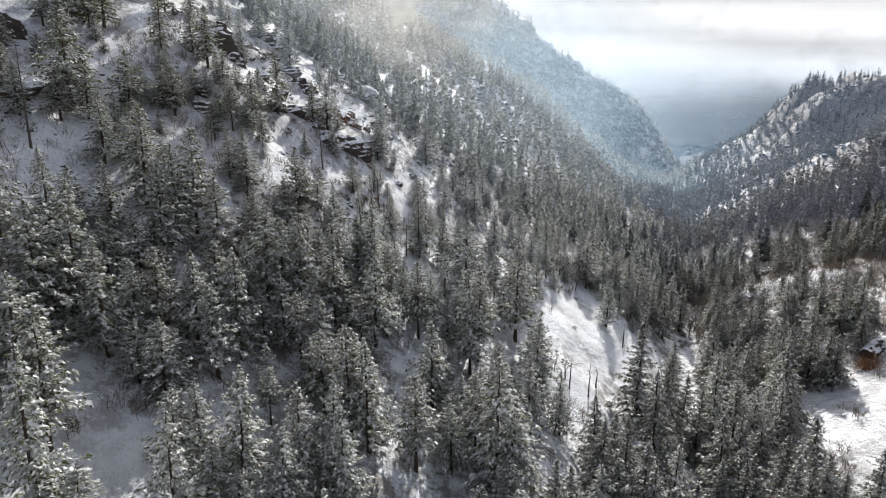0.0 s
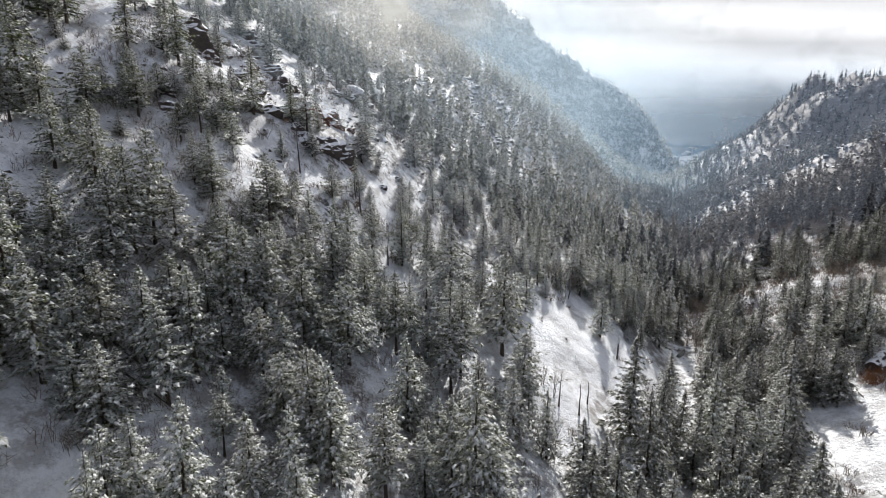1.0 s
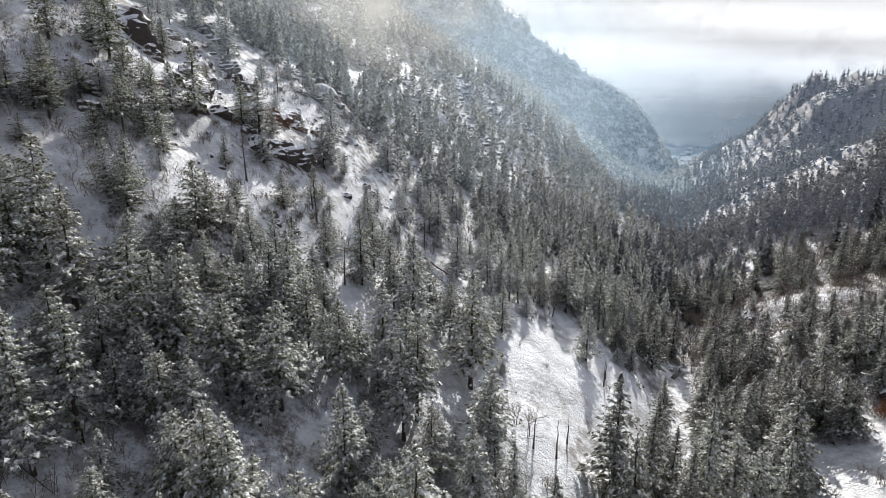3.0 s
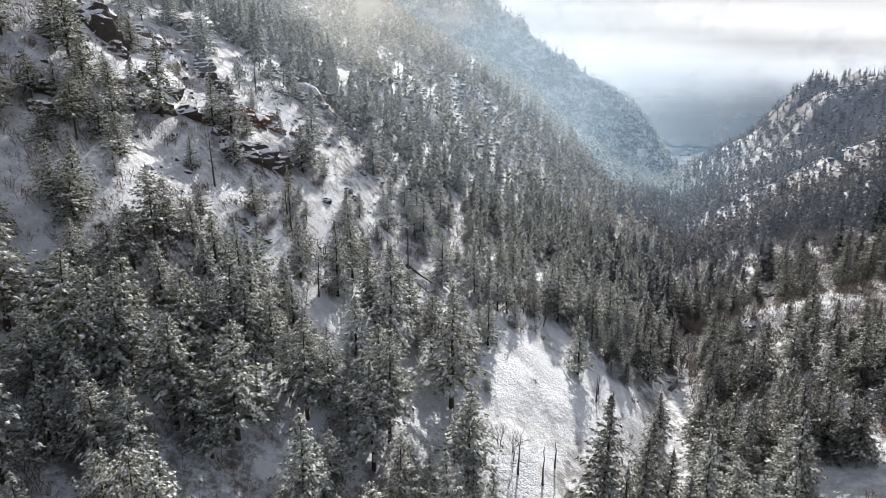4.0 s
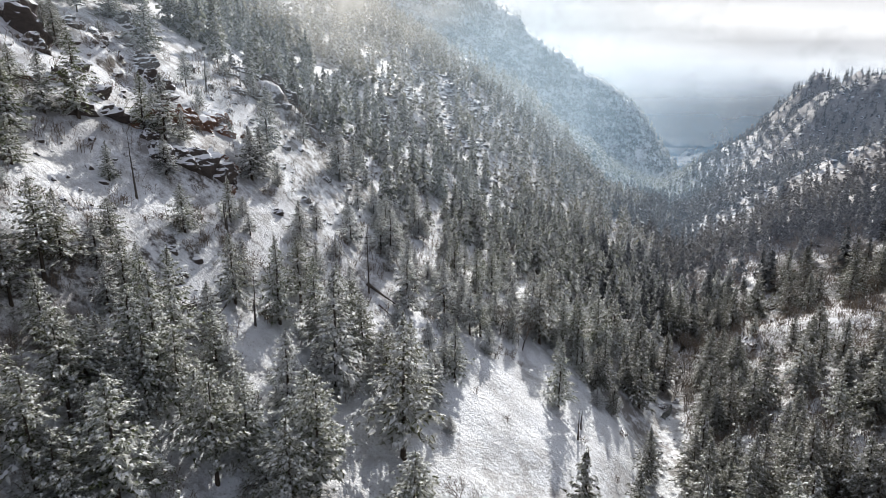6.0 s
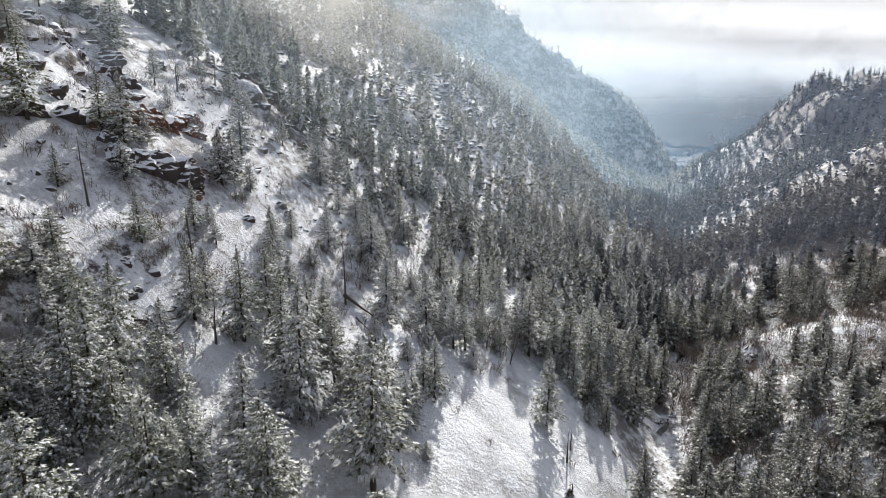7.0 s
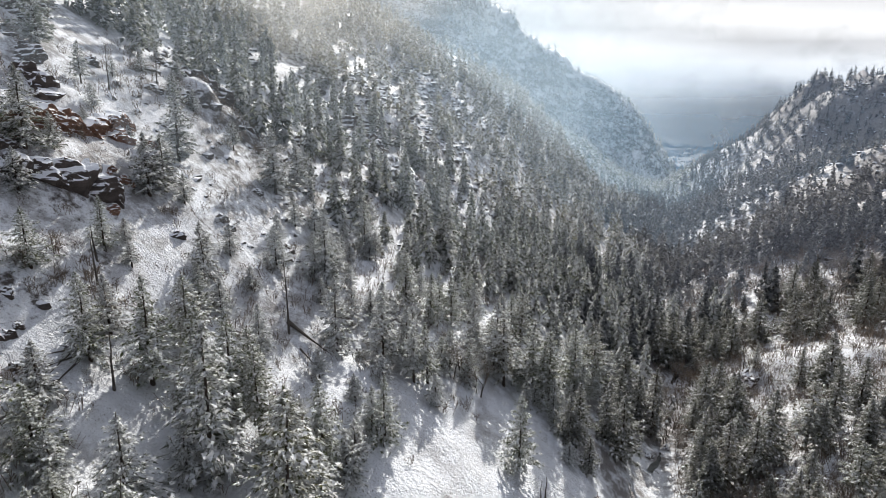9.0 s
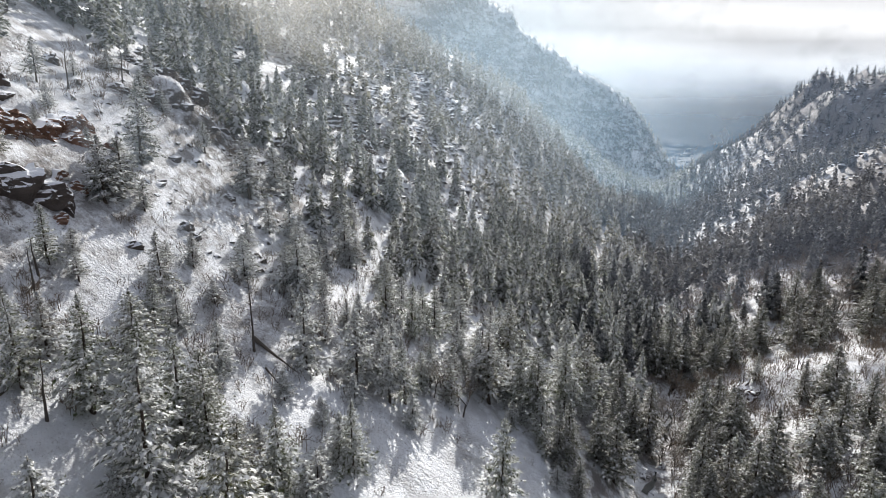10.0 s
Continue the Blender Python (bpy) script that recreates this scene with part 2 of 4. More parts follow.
# ribs of bare rock that stand out of the slope: distance up the valley, middle and half length across it, half width
ROCK_RIBS = [(264, -94, 34, 11), (190, -98, 17, 8), (228, -112, 18, 7), (302, -76, 16, 9), (146, -104, 12, 6), (336, -112, 30, 12), (405, -120, 40, 14)]


def rib(x, y):
    """How much a place belongs to a rib of rock, 0 to 1."""
    s, n = SN * x + CS * y, CS * x - SN * y
    best = 0
    for at, mid, half, wide in ROCK_RIBS:
        bend = at + 0.22 * (n - mid) + 5 * np.sin(n / 7.0)
        best = np.maximum(best, np.exp(-((s - bend) / wide) ** 2) * np.clip(1.6 - np.abs(n - mid) / half * 1.6, 0, 1))
    return best


def crag(x, y):
    """Unevenness: small lumps everywhere, ribs and gullies on the far slopes."""
    far = np.clip((np.hypot(x, y) - 230) / 350, 0, 1)
    z = 2.4 * value_noise(x / 21, y / 21, 1) + 1.5 * value_noise(x / 9, y / 9, 2) + 0.7 * value_noise(x / 4.1, y / 4.1, 3)
    ribs = value_noise(x / 90, y / 90, 4) * 26 + value_noise(x / 38, y / 38, 5) * 13 + value_noise(x / 16, y / 16, 6) * 6
    bed = np.clip(np.abs(CS * x - SN * y - 7) / 90, 0.1, 1)
    s, n = SN * x + CS * y, CS * x - SN * y
    # spurs and gullies that run down the right-hand wall, ledges on the left-hand one
    wind = s + 40 * value_noise(x / 120, y / 120, 7)
    spur = (np.abs(value_noise(wind / 36, n / 150, 8)) * 2 - 0.5) * 26 + (np.abs(value_noise(wind / 15, n / 60, 9)) * 2 - 0.5) * 10
    worn = value_noise(x / 6, y / 6, 14) + 0.6 * value_noise(x / 2.7, y / 2.7, 15)
    z = z + rib(x, y) * (2.4 + 9 * worn)
    ribs = ribs + spur * np.clip((n - 35) / 70, 0, 1) * np.clip((s - 260) / 150, 0, 1)
    tall_z = ground(x, y)
    ribs = ribs + 3.4 * np.sin(tall_z / 4.6 + 5 * value_noise(x / 60, y / 60, 10)) * np.clip((-n - 40) / 60, 0, 1) * np.clip((s - 700) / 100, 0, 1)
    ribs = ribs * np.where(n < 0, np.interp(s, [650, 850], [1, 0.55]), 1)
    z = z + 150 * value_noise(x / 520, y / 520, 11) * np.clip((y - 3500) / 500, 0, 1)
    return z + ribs * far * bed * np.clip((1500 - y) / 400, 0.25, 1)


def stepped(start, stop, fine, low, high, grow=1.07, widest=9.0, wild=1.35):
    """Grid lines: fine ones between start and stop, then wider and wider out to low and high."""
    mid = list(np.arange(start, stop, fine))
    up, step = [mid[-1]], fine
    while up[-1] < high:
        step = min(step * grow, widest) if abs(up[-1]) < 1400 else step * wild
        up.append(up[-1] + step)
    down, step = [mid[0]], fine
    while down[-1] > low:
        step = min(step * grow, widest) if abs(down[-1]) < 500 else step * wild
        down.append(down[-1] - step)
    return np.array(down[:0:-1] + mid + up[1:])


GX = stepped(-75, 135, 1.6, -4500, 4800)
GY = stepped(30, 250, 1.6, -1500, 5200)
GZ = ground(*np.meshgrid(GX, GY)) + crag(*np.meshgrid(GX, GY))


def surf(x, y):
    """Height of the ground sheet."""
    x, y = np.asarray(x, float), np.asarray(y, float)
    i = np.clip(np.searchsorted(GX, x) - 1, 0, len(GX) - 2)
    j = np.clip(np.searchsorted(GY, y) - 1, 0, len(GY) - 2)
    u, v = (x - GX[i]) / (GX[i + 1] - GX[i]), (y - GY[j]) / (GY[j + 1] - GY[j])
    return (GZ[j, i] * (1 - u) + GZ[j, i + 1] * u) * (1 - v) + (GZ[j + 1, i] * (1 - u) + GZ[j + 1, i + 1] * u) * v


def mesh_from(name, verts, faces, mats, index=None, smooth=False):
    """A mesh from arrays of places and of faces (all with as many corners)."""
    verts, faces = np.asarray(verts, np.float32), np.asarray(faces, np.int32)
    me = bpy.data.meshes.new(name)
    k = faces.shape[1]
    me.vertices.add(len(verts))
    me.vertices.foreach_set("co", verts.ravel())
    me.loops.add(faces.size)
    me.loops.foreach_set("vertex_index", faces.ravel())
    me.polygons.add(len(faces))
    me.polygons.foreach_set("loop_start", np.arange(0, faces.size, k, dtype=np.int32))
    me.polygons.foreach_set("loop_total", np.full(len(faces), k, np.int32))
    for m in mats:
        me.materials.append(m)
    if index is not None:
        me.polygons.foreach_set("material_index", np.asarray(index, np.int32))
    me.polygons.foreach_set("use_smooth", np.full(len(faces), smooth))
    me.update(calc_edges=True)
    me.validate()
    return me


def build_ground():
    xx, yy = np.meshgrid(GX, GY)
    idx = np.arange(xx.size).reshape(xx.shape)
    faces = np.stack([idx[:-1, :-1], idx[:-1, 1:], idx[1:, 1:], idx[1:, :-1]], -1).reshape(-1, 4)
    ob = new("ground", mesh_from("ground", np.stack([xx, yy, GZ], -1).reshape(-1, 3), faces, [GROUND], smooth=True))
    tagged(ob, "snow-covered canyon slopes with bare rock and dry grass", "ground", kind="structure")


build_ground()

# ---- conifers ----


def conifer(rng, height, radius, low, boughs, tufts, blades, droop, full, snowy, size):
    """Triangles of needles and of snow of one conifer, as two arrays of corners. Boughs spring unevenly from the trunk and
    carry tufts of short sprays, with pads of snow on top of them."""
    b = np.arange(boughs)
    f = np.clip((b + rng.uniform(-0.9, 0.9, boughs)) / boughs, 0, 1) ** 0.92
    az = b * 2.39996 + rng.normal(0, 0.35, boughs)
    lobe = 1 + 0.20 * np.sin(az * 2 + rng.uniform(0, 6.28)) * np.sin(f * 11 + rng.uniform(0, 6.28)) + 0.14 * np.sin(f * 23 + az + rng.uniform(0, 6.28))
    reach = radius * (1 - f) ** full * np.minimum(1, 0.66 + f * 1.8) * lobe * rng.uniform(0.55, 1.16, boughs) + 0.05 + 0.15 * (1 - f)
    rise = 0.62 * f + rng.uniform(-0.22, 0.12, boughs)
    sag = droop * (1 - 0.75 * f)
    foot = height * (low + (0.965 - low) * f)
    n = boughs * tufts
    rep = lambda v: np.repeat(v, tufts)
    u = 0.24 + 0.78 * (np.tile(np.arange(tufts), boughs) + rng.uniform(0, 1, n)) / tufts
    L, A, F = rep(reach), rep(az), rep(f)
    d = np.stack([np.cos(A), np.sin(A), 0 * A], -1)
    t = np.stack([-np.sin(A), np.cos(A), 0 * A], -1)
    z = np.array([0, 0, 1.0])
    o = d * (L * u)[:, None] + t * (rng.normal(0, 0.13, n) * L * u)[:, None]
    o[:, 2] = rep(foot) + L * (rep(rise) * u - rep(sag) * u * u + 0.16 * u ** 3) + rng.normal(0, 0.08, n)
    ln = size * (0.34 + 0.82 * (1 - F)) * rng.uniform(0.7, 1.25, n)

    # far-off trees are made of fewer, larger sprays that hang like shingles
    tilt = (-0.95, 0.10) if tufts > 2 else (-1.15, -0.25)

    def sprays(o, d, t, ln, wide):
        m = len(o)
        way = d * rng.uniform(0.25, 1.0, (m, 1)) + t * rng.uniform(-0.95, 0.95, (m, 1)) + z * rng.uniform(*tilt, (m, 1))
        way /= np.linalg.norm(way, axis=1)[:, None]
        cr = np.cross(way, z + rng.normal(0, 0.38, (m, 3)))
        cr /= np.linalg.norm(cr, axis=1)[:, None] + 1e-9
        w = (ln * rng.uniform(wide, wide * 1.7, m))[:, None]
        start = o - way * (ln * 0.3)[:, None]
        return np.stack([start - cr * w, start + cr * w + z * (rng.normal(0, 0.1, m) * ln)[:, None], o + way * (ln * 0.75)[:, None]], 1)
    k = lambda v: np.repeat(v, blades, axis=0)
    green = [sprays(k(o) + rng.normal(0, 0.16, (n * blades, 3)) * k(ln)[:, None], k(d), k(t), k(ln) * rng.uniform(0.7, 1.3, n * blades), 0.13 if tufts > 2 else 0.30)]
    # sprays close to the trunk keep the crown from being see-through
    core = sprays(d * (L * u * 0.32)[:, None] + z * (rep(foot) - 0.1 * L)[:, None], d, t, np.maximum(0.16 * L, 0.6 * ln), 0.22 if tufts > 2 else 0.42)
    green.append(core)
    tip = sprays(np.outer(np.linspace(0.92, 1.0, 7), z * height), np.stack([np.cos(b[:7] * 2.4), np.sin(b[:7] * 2.4), 0 * b[:7]], -1), np.tile([[0.3, -0.2, 0.0]], (7, 1)), np.linspace(0.7, 0.3, 7) * min(size, 1.0), 0.25)
    tip[:, 2, 2] += 0.25
    green.append(tip)
    # snow lies mostly on the outer half of the boughs
    lies = rng.uniform(0, 1, n) < snowy * (0.35 + 0.8 * u)
    pads = []
    for turn in (1, 2) if tufts > 2 else (1,):
        oo, dd, tt, q = o[lies], d[lies], t[lies], ln[lies]
        m = len(oo)
        c = oo + z * (0.10 + 0.10 * q)[:, None] + rng.normal(0, 0.15, (m, 3)) * q[:, None]
        a = dd * (q * rng.uniform(0.28, 0.56, m))[:, None] - z * (q * rng.uniform(0.05, 0.40, m))[:, None]
        e = tt * (q * rng.uniform(0.16, 0.34, m))[:, None] + z * (q * rng.normal(0, 0.12, m))[:, None]
        pads += [np.stack([c + a, c - a * 0.6 + e, c - a * 0.6 - e], 1)]
    out = []
    for tri in (np.concatenate(green), np.concatenate(pads)):
        nz = np.cross(tri[:, 1] - tri[:, 0], tri[:, 2] - tri[:, 0])[:, 2]
        tri[nz < 0] = tri[nz < 0][:, ::-1]
        out.append(tri.astype(np.float32))
    return out


def trunk_tris(height, r, sides, rng, top=1.0):
    """A tapered trunk, slightly crooked."""
    rings = []
    levels = 6 if sides > 4 else 2
    for k in range(levels + 1):
        f = k / levels
        rr = r * (1 - f * 0.93) * (1.25 if k == 0 else 1)
        cx, cy = rng.uniform(-0.05, 0.05) * k / 2, rng.uniform(-0.05, 0.05) * k / 2
        rings.append([(cx + rr * math.cos(2 * math.pi * j / sides), cy + rr * math.sin(2 * math.pi * j / sides), -0.8 + (height * top + 0.8) * f) for j in range(sides)])
    tri = []
    for k in range(levels):
        for j in range(sides):
            a, b = rings[k][j], rings[k][(j + 1) % sides]
            c, d = rings[k + 1][(j + 1) % sides], rings[k + 1][j]
            tri += [(a, b, c), (a, c, d)]
    return np.array(tri, np.float32)


def loose(tri):
    """Places and faces of triangles that share no corner."""
    return tri.reshape(-1, 3), np.arange(len(tri) * 3).reshape(-1, 3)


def part(name, mesh, parent, label=""):
    ob = new(name, mesh)
    ob.parent = parent
    if label:
        ob["label"] = label
    return ob


RNG = np.random.RandomState(7)
# height, radius, lowest bough, boughs, tufts a bough, sprays a tuft, droop, taper, snow, spray length
FIR_FORMS = [
    (16, 4.4, 0.07, 122, 7, 6, 0.42, 0.88, 0.50, 0.56),
    (16, 3.8, 0.12, 122, 7, 6, 0.50, 0.82, 0.54, 0.54),
    (16, 4.8, 0.06, 126, 7, 6, 0.36, 0.94, 0.47, 0.58),
    (16, 4.0, 0.20, 108, 7, 6, 0.44, 0.76, 0.50, 0.56),
    (16, 3.3, 0.10, 118, 6, 6, 0.52, 0.84, 0.45, 0.54),
]
PINE_FORMS = [
    (17, 3.9, 0.26, 92, 7, 7, 0.24, 0.66, 0.48, 0.60),
    (17, 3.3, 0.36, 82, 7, 7, 0.30, 0.62, 0.48, 0.60),
    (17, 4.2, 0.20, 96, 7, 7, 0.20, 0.72, 0.45, 0.62),
]


def tree_forms(kind, forms, needles, label):
    made = []
    for f in forms:
        rng = np.random.RandomState(RNG.randint(1 << 30))
        green, snow = conifer(rng, *f)
        base = new(kind)
        part("trunk", mesh_from("trunk", *loose(trunk_tris(f[0], 0.24, 8, rng)), [BARK], smooth=True), base)
        part("crown", mesh_from("crown", *loose(green), [needles]), base)
        part("snow_load", mesh_from("snow_load", *loose(snow), [SNOW]), base, "fresh snow lying on the boughs")["kind"] = "stuff"
        tagged(base, label, "tree", kind + "s on the canyon slopes")
        base["height"] = float(f[0])
        made.append(base)
    return made


FIR_TREES = tree_forms("fir_tree", FIR_FORMS, FIR, "snow-laden fir tree with drooping dark green boughs")
PINE_TREES = tree_forms("pine_tree", PINE_FORMS, PINE, "frosted pine tree with a bare lower trunk")
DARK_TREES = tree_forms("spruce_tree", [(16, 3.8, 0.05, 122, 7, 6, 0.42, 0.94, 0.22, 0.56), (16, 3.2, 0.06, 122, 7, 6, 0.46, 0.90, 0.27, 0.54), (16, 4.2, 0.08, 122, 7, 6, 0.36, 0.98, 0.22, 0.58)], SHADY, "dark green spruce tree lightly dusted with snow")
FROSTED_TREES = tree_forms("frosted_fir_tree", [(15, 4.0, 0.06, 105, 6, 6, 0.42, 0.88, 0.64, 0.64), (15, 3.5, 0.12, 105, 6, 6, 0.48, 0.80, 0.68, 0.62), (15, 4.3, 0.05, 110, 6, 6, 0.36, 0.94, 0.62, 0.66), (15, 3.6, 0.22, 92, 6, 6, 0.28, 0.7, 0.64, 0.64)], HOAR, "fir tree whitened all over with hoarfrost")
USED = set()
STANDING = []


def plant(forms, x, y, h, wide=1.14):
    """One tree of height h at x, y."""
    k = RNG.randint(len(forms))
    src = forms[k]
    q = h / src["height"]
    wq = q ** 0.7 * wide * RNG.uniform(0.9, 1.12)
    m = Matrix.LocRotScale((x, y, float(surf(x, y)) - 0.15), Euler((RNG.uniform(-0.03, 0.03), RNG.uniform(-0.03, 0.03), RNG.uniform(0, 6.28))), (wq, wq, q))
    if src.name in USED:
        copy_thing(src, m)
    else:
        USED.add(src.name)
        src.matrix_basis = m
    STANDING.append((x, y))


# simpler trees for the woods farther off
MID_FORMS = []
for f in [(15, 3.5, 0.04, 54, 2, 4, 0.50, 0.92, 0.13, 1.45), (15, 3.0, 0.06, 54, 2, 4, 0.52, 0.86, 0.16, 1.4), (15, 3.9, 0.04, 56, 2, 4, 0.44, 0.98, 0.12, 1.5), (15, 3.2, 0.16, 48, 2, 4, 0.40, 0.78, 0.13, 1.45)]:
    rng = np.random.RandomState(RNG.randint(1 << 30))
    MID_FORMS.append((15.0, *conifer(rng, *f), trunk_tris(15, 0.2, 3, rng)))
DUSTED_FORMS = []
for f in [(15, 3.3, 0.04, 50, 2, 4, 0.50, 0.90, 0.05, 1.45), (15, 2.8, 0.05, 50, 2, 4, 0.50, 0.86, 0.07, 1.4), (15, 3.7, 0.04, 52, 2, 4, 0.44, 0.96, 0.05, 1.5)]:
    rng = np.random.RandomState(RNG.randint(1 << 30))
    DUSTED_FORMS.append((15.0, *conifer(rng, *f), trunk_tris(15, 0.2, 3, rng)))
FAR_FORMS = []
for f in [(14, 3.0, 0.04, 28, 1, 2, 0.5, 0.9, 0.12, 2.3), (14, 2.6, 0.05, 28, 1, 2, 0.5, 0.86, 0.14, 2.3), (14, 3.3, 0.04, 28, 1, 2, 0.4, 0.95, 0.12, 2.4)]:
    rng = np.random.RandomState(RNG.randint(1 << 30))
    FAR_FORMS.append((14.0, *conifer(rng, *f), trunk_tris(14, 0.2, 3, rng)[:2]))


DIM_FORMS = []
for f in [(14, 3.0, 0.04, 26, 1, 2, 0.5, 0.9, 0.03, 2.3), (14, 2.6, 0.05, 26, 1, 2, 0.5, 0.86, 0.04, 2.3), (14, 3.3, 0.04, 26, 1, 2, 0.4, 0.95, 0.03, 2.4)]:
    rng = np.random.RandomState(RNG.randint(1 << 30))
    DIM_FORMS.append((14.0, *conifer(rng, *f), trunk_tris(14, 0.2, 3, rng)[:2]))
THIN_FORMS = []
for f in [(14, 3.0, 0.04, 15, 1, 1, 0.5, 0.9, 0.12, 3.3), (14, 2.7, 0.05, 15, 1, 1, 0.5, 0.86, 0.14, 3.3)]:
    rng = np.random.RandomState(RNG.randint(1 << 30))
    THIN_FORMS.append((14.0, *conifer(rng, *f), trunk_tris(14, 0.2, 3, rng)[:1]))


def woods(name, places, forms, label, needles):
    """Many trees in one mesh."""
    tris, idx = [], []
    for x, y, h in places:
        hh, g, s, t = forms[RNG.randint(len(forms))]
        q = h / hh
        wq = q ** 0.75 * RNG.uniform(0.85, 1.2)
        a = RNG.uniform(0, 6.28)
        rot = np.array([[math.cos(a) * wq, -math.sin(a) * wq, 0], [math.sin(a) * wq, math.cos(a) * wq, 0], [0, 0, q]])
        o = np.array([x, y, float(surf(x, y)) - 0.2])
        for k, tri in enumerate((g, s, t)):
            tris.append((tri @ rot.T + o).astype(np.float32))
            idx.append(np.full(len(tri), k))
    ob = new(name, mesh_from(name, *loose(np.concatenate(tris)), [needles, SNOW, BARK], np.concatenate(idx)))
    return tagged(ob, label, "forest", kind="stuff")

# ---- trees of the canyon, place by place (x, y, height) ----
HIGH_SLOPE_TREES = [(9.2, 168.0, 6), (14.8, 167.2, 9), (21.0, 176.0, 14), (9.2, 173.6, 14), (-31.1, 174.7, 12), (-16.8, 168.3, 10), (-18.4, 178.2, 16), (-1.1, 179.8, 9), (-24.8, 173.8, 4), (52.5, 174.1, 17), (57.3, 168.8, 14), (67.2, 172.4, 16), (40.1, 173.3, 11), (0.7, 171.2, 14), (6.9, 175.1, 15), (55.2, 166.9, 12), (-35.7, 179.9, 8), (36.8, 172.5, 12), (-29.3, 168.1, 6), (9.5, 177.9, 18)]
MID_SLOPE_TREES = [(5.7, 138.2, 12), (19.5, 136.1, 14), (-11.8, 132.9, 12), (-15.7, 113.4, 17), (-14.2, 116.6, 16), (2.6, 124.5, 20), (15.3, 118.8, 22), (19.0, 133.3, 14), (22.0, 128.3, 8), (-31.0, 136.3, 6), (-20.8, 137.9, 11), (-41.6, 139.5, 16), (-11.8, 137.8, 14), (16.7, 127.7, 16), (-5.6, 134.8, 14), (-0.3, 135.9, 14), (13.6, 127.8, 16), (50.7, 123.5, 18), (4.0, 135.7, 15), (-36.6, 110.9, 10), (45.7, 112.8, 19), (-27.7, 113.4, 13), (-39.9, 124.4, 10), (-45.3, 124.7, 9), (4.9, 125.3, 22), (-44.3, 128.0, 10), (-58.5, 129.5, 9), (11.7, 131.2, 12), (0.9, 132.3, 15), (19.3, 139.7, 11)]
LOW_SLOPE_TREES = [(-35.3, 107.3, 14), (20.4, 94.4, 12), (-4.5, 102.6, 15), (-2.3, 106.8, 15), (-11.4, 95.2, 16), (-9.8, 99.0, 10), (2.5, 107.7, 9), (5.0, 107.5, 15), (-26.0, 93.0, 15), (-4.6, 106.3, 13), (-28.2, 91.9, 16), (8.6, 91.7, 14), (-32.5, 101.3, 16), (-23.6, 93.3, 15), (-18.9, 101.2, 14), (-15.7, 93.1, 15), (-41.3, 91.9, 16), (14.3, 90.8, 14), (25.4, 89.3, 14), (29.8, 86.0, 18), (5.8, 85.8, 14), (-49.4, 87.2, 14), (-1.6, 88.1, 15), (-17.7, 93.1, 18), (-46.9, 93.9, 19), (-0.0, 94.3, 11), (-39.9, 95.2, 18), (-23.8, 95.8, 16), (38.3, 97.1, 22), (-54.9, 97.7, 14), (12.3, 98.3, 12), (4.8, 99.0, 16)]
LOW_SLOPE_MORE_TREES = [(-63.7, 102.2, 14), (0.7, 103.4, 13), (6.5, 103.6, 18), (-7.4, 105.6, 10), (-10.2, 107.8, 12), (38.3, 108.3, 23), (-28.8, 108.7, 15), (-16.1, 109.7, 13)]
NEAR_SLOPE_TREES = [(7.8, 75.4, 22), (-12.3, 77.1, 14), (-18.2, 84.5, 15), (2.8, 83.7, 14), (-39.9, 54.4, 17), (-47.1, 65.0, 18), (-36.0, 46.1, 18), (-39.2, 72.6, 16), (-33.4, 84.9, 17), (-26.8, 84.4, 15), (-3.7, 73.3, 15), (-19.2, 54.7, 7), (10.4, 79.8, 13), (14.8, 69.5, 14), (9.5, 63.0, 13), (22.7, 75.3, 14), (1.2, 75.7, 15), (-28.8, 79.8, 16), (-41.4, 69.0, 15), (-34.1, 78.1, 15), (-32.1, 46.1, 15), (-28.3, 56.7, 16), (-22.6, 59.8, 18), (-13.1, 64.3, 15), (-33.8, 66.8, 18), (-19.0, 66.9, 8), (-37.2, 67.5, 14), (-10.0, 72.5, 16), (-47.2, 73.7, 19), (-12.6, 74.2, 17), (-23.8, 74.8, 8), (29.5, 76.7, 20)]
NEAR_SLOPE_MORE_TREES = [(4.6, 77.8, 19), (-19.0, 78.4, 13), (-10.1, 78.6, 13), (-14.6, 79.5, 14), (36.1, 82.5, 24), (-41.4, 84.1, 15)]
CREEK_TREES = [(79.0, 188.7, 17), (94.2, 168.3, 17), (92.1, 176.2, 14), (89.0, 181.0, 12), (111.1, 206.7, 7), (76.2, 134.6, 17), (48.4, 84.1, 17), (58.0, 90.4, 16), (71.8, 118.1, 16), (34.2, 70.5, 22), (49.4, 94.4, 21), (54.6, 101.7, 24), (51.4, 109.2, 20), (55.5, 111.1, 23), (70.0, 111.9, 21), (61.7, 113.4, 18), (52.5, 118.9, 18), (73.6, 132.6, 17), (77.5, 141.6, 11)]
FAR_BANK_TREES = [(100.6, 167.2, 15), (107.7, 171.2, 15), (114.7, 173.9, 12), (114.0, 192.6, 11), (118.1, 191.6, 10), (91.1, 128.7, 12), (87.9, 123.9, 14), (87.3, 125.9, 14), (89.0, 128.2, 11)]
UPPER_TREES = [(-34.7, 189.2, 10), (-5.5, 195.9, 16), (-3.5, 208.2, 12), (5.6, 188.2, 9), (8.8, 194.2, 10), (13.4, 202.5, 10), (-0.1, 189.8, 8), (46.6, 212.7, 12), (69.3, 203.3, 15), (-3.9, 205.7, 9), (11.7, 219.2, 14), (6.9, 185.5, 12), (-6.7, 198.4, 9)]
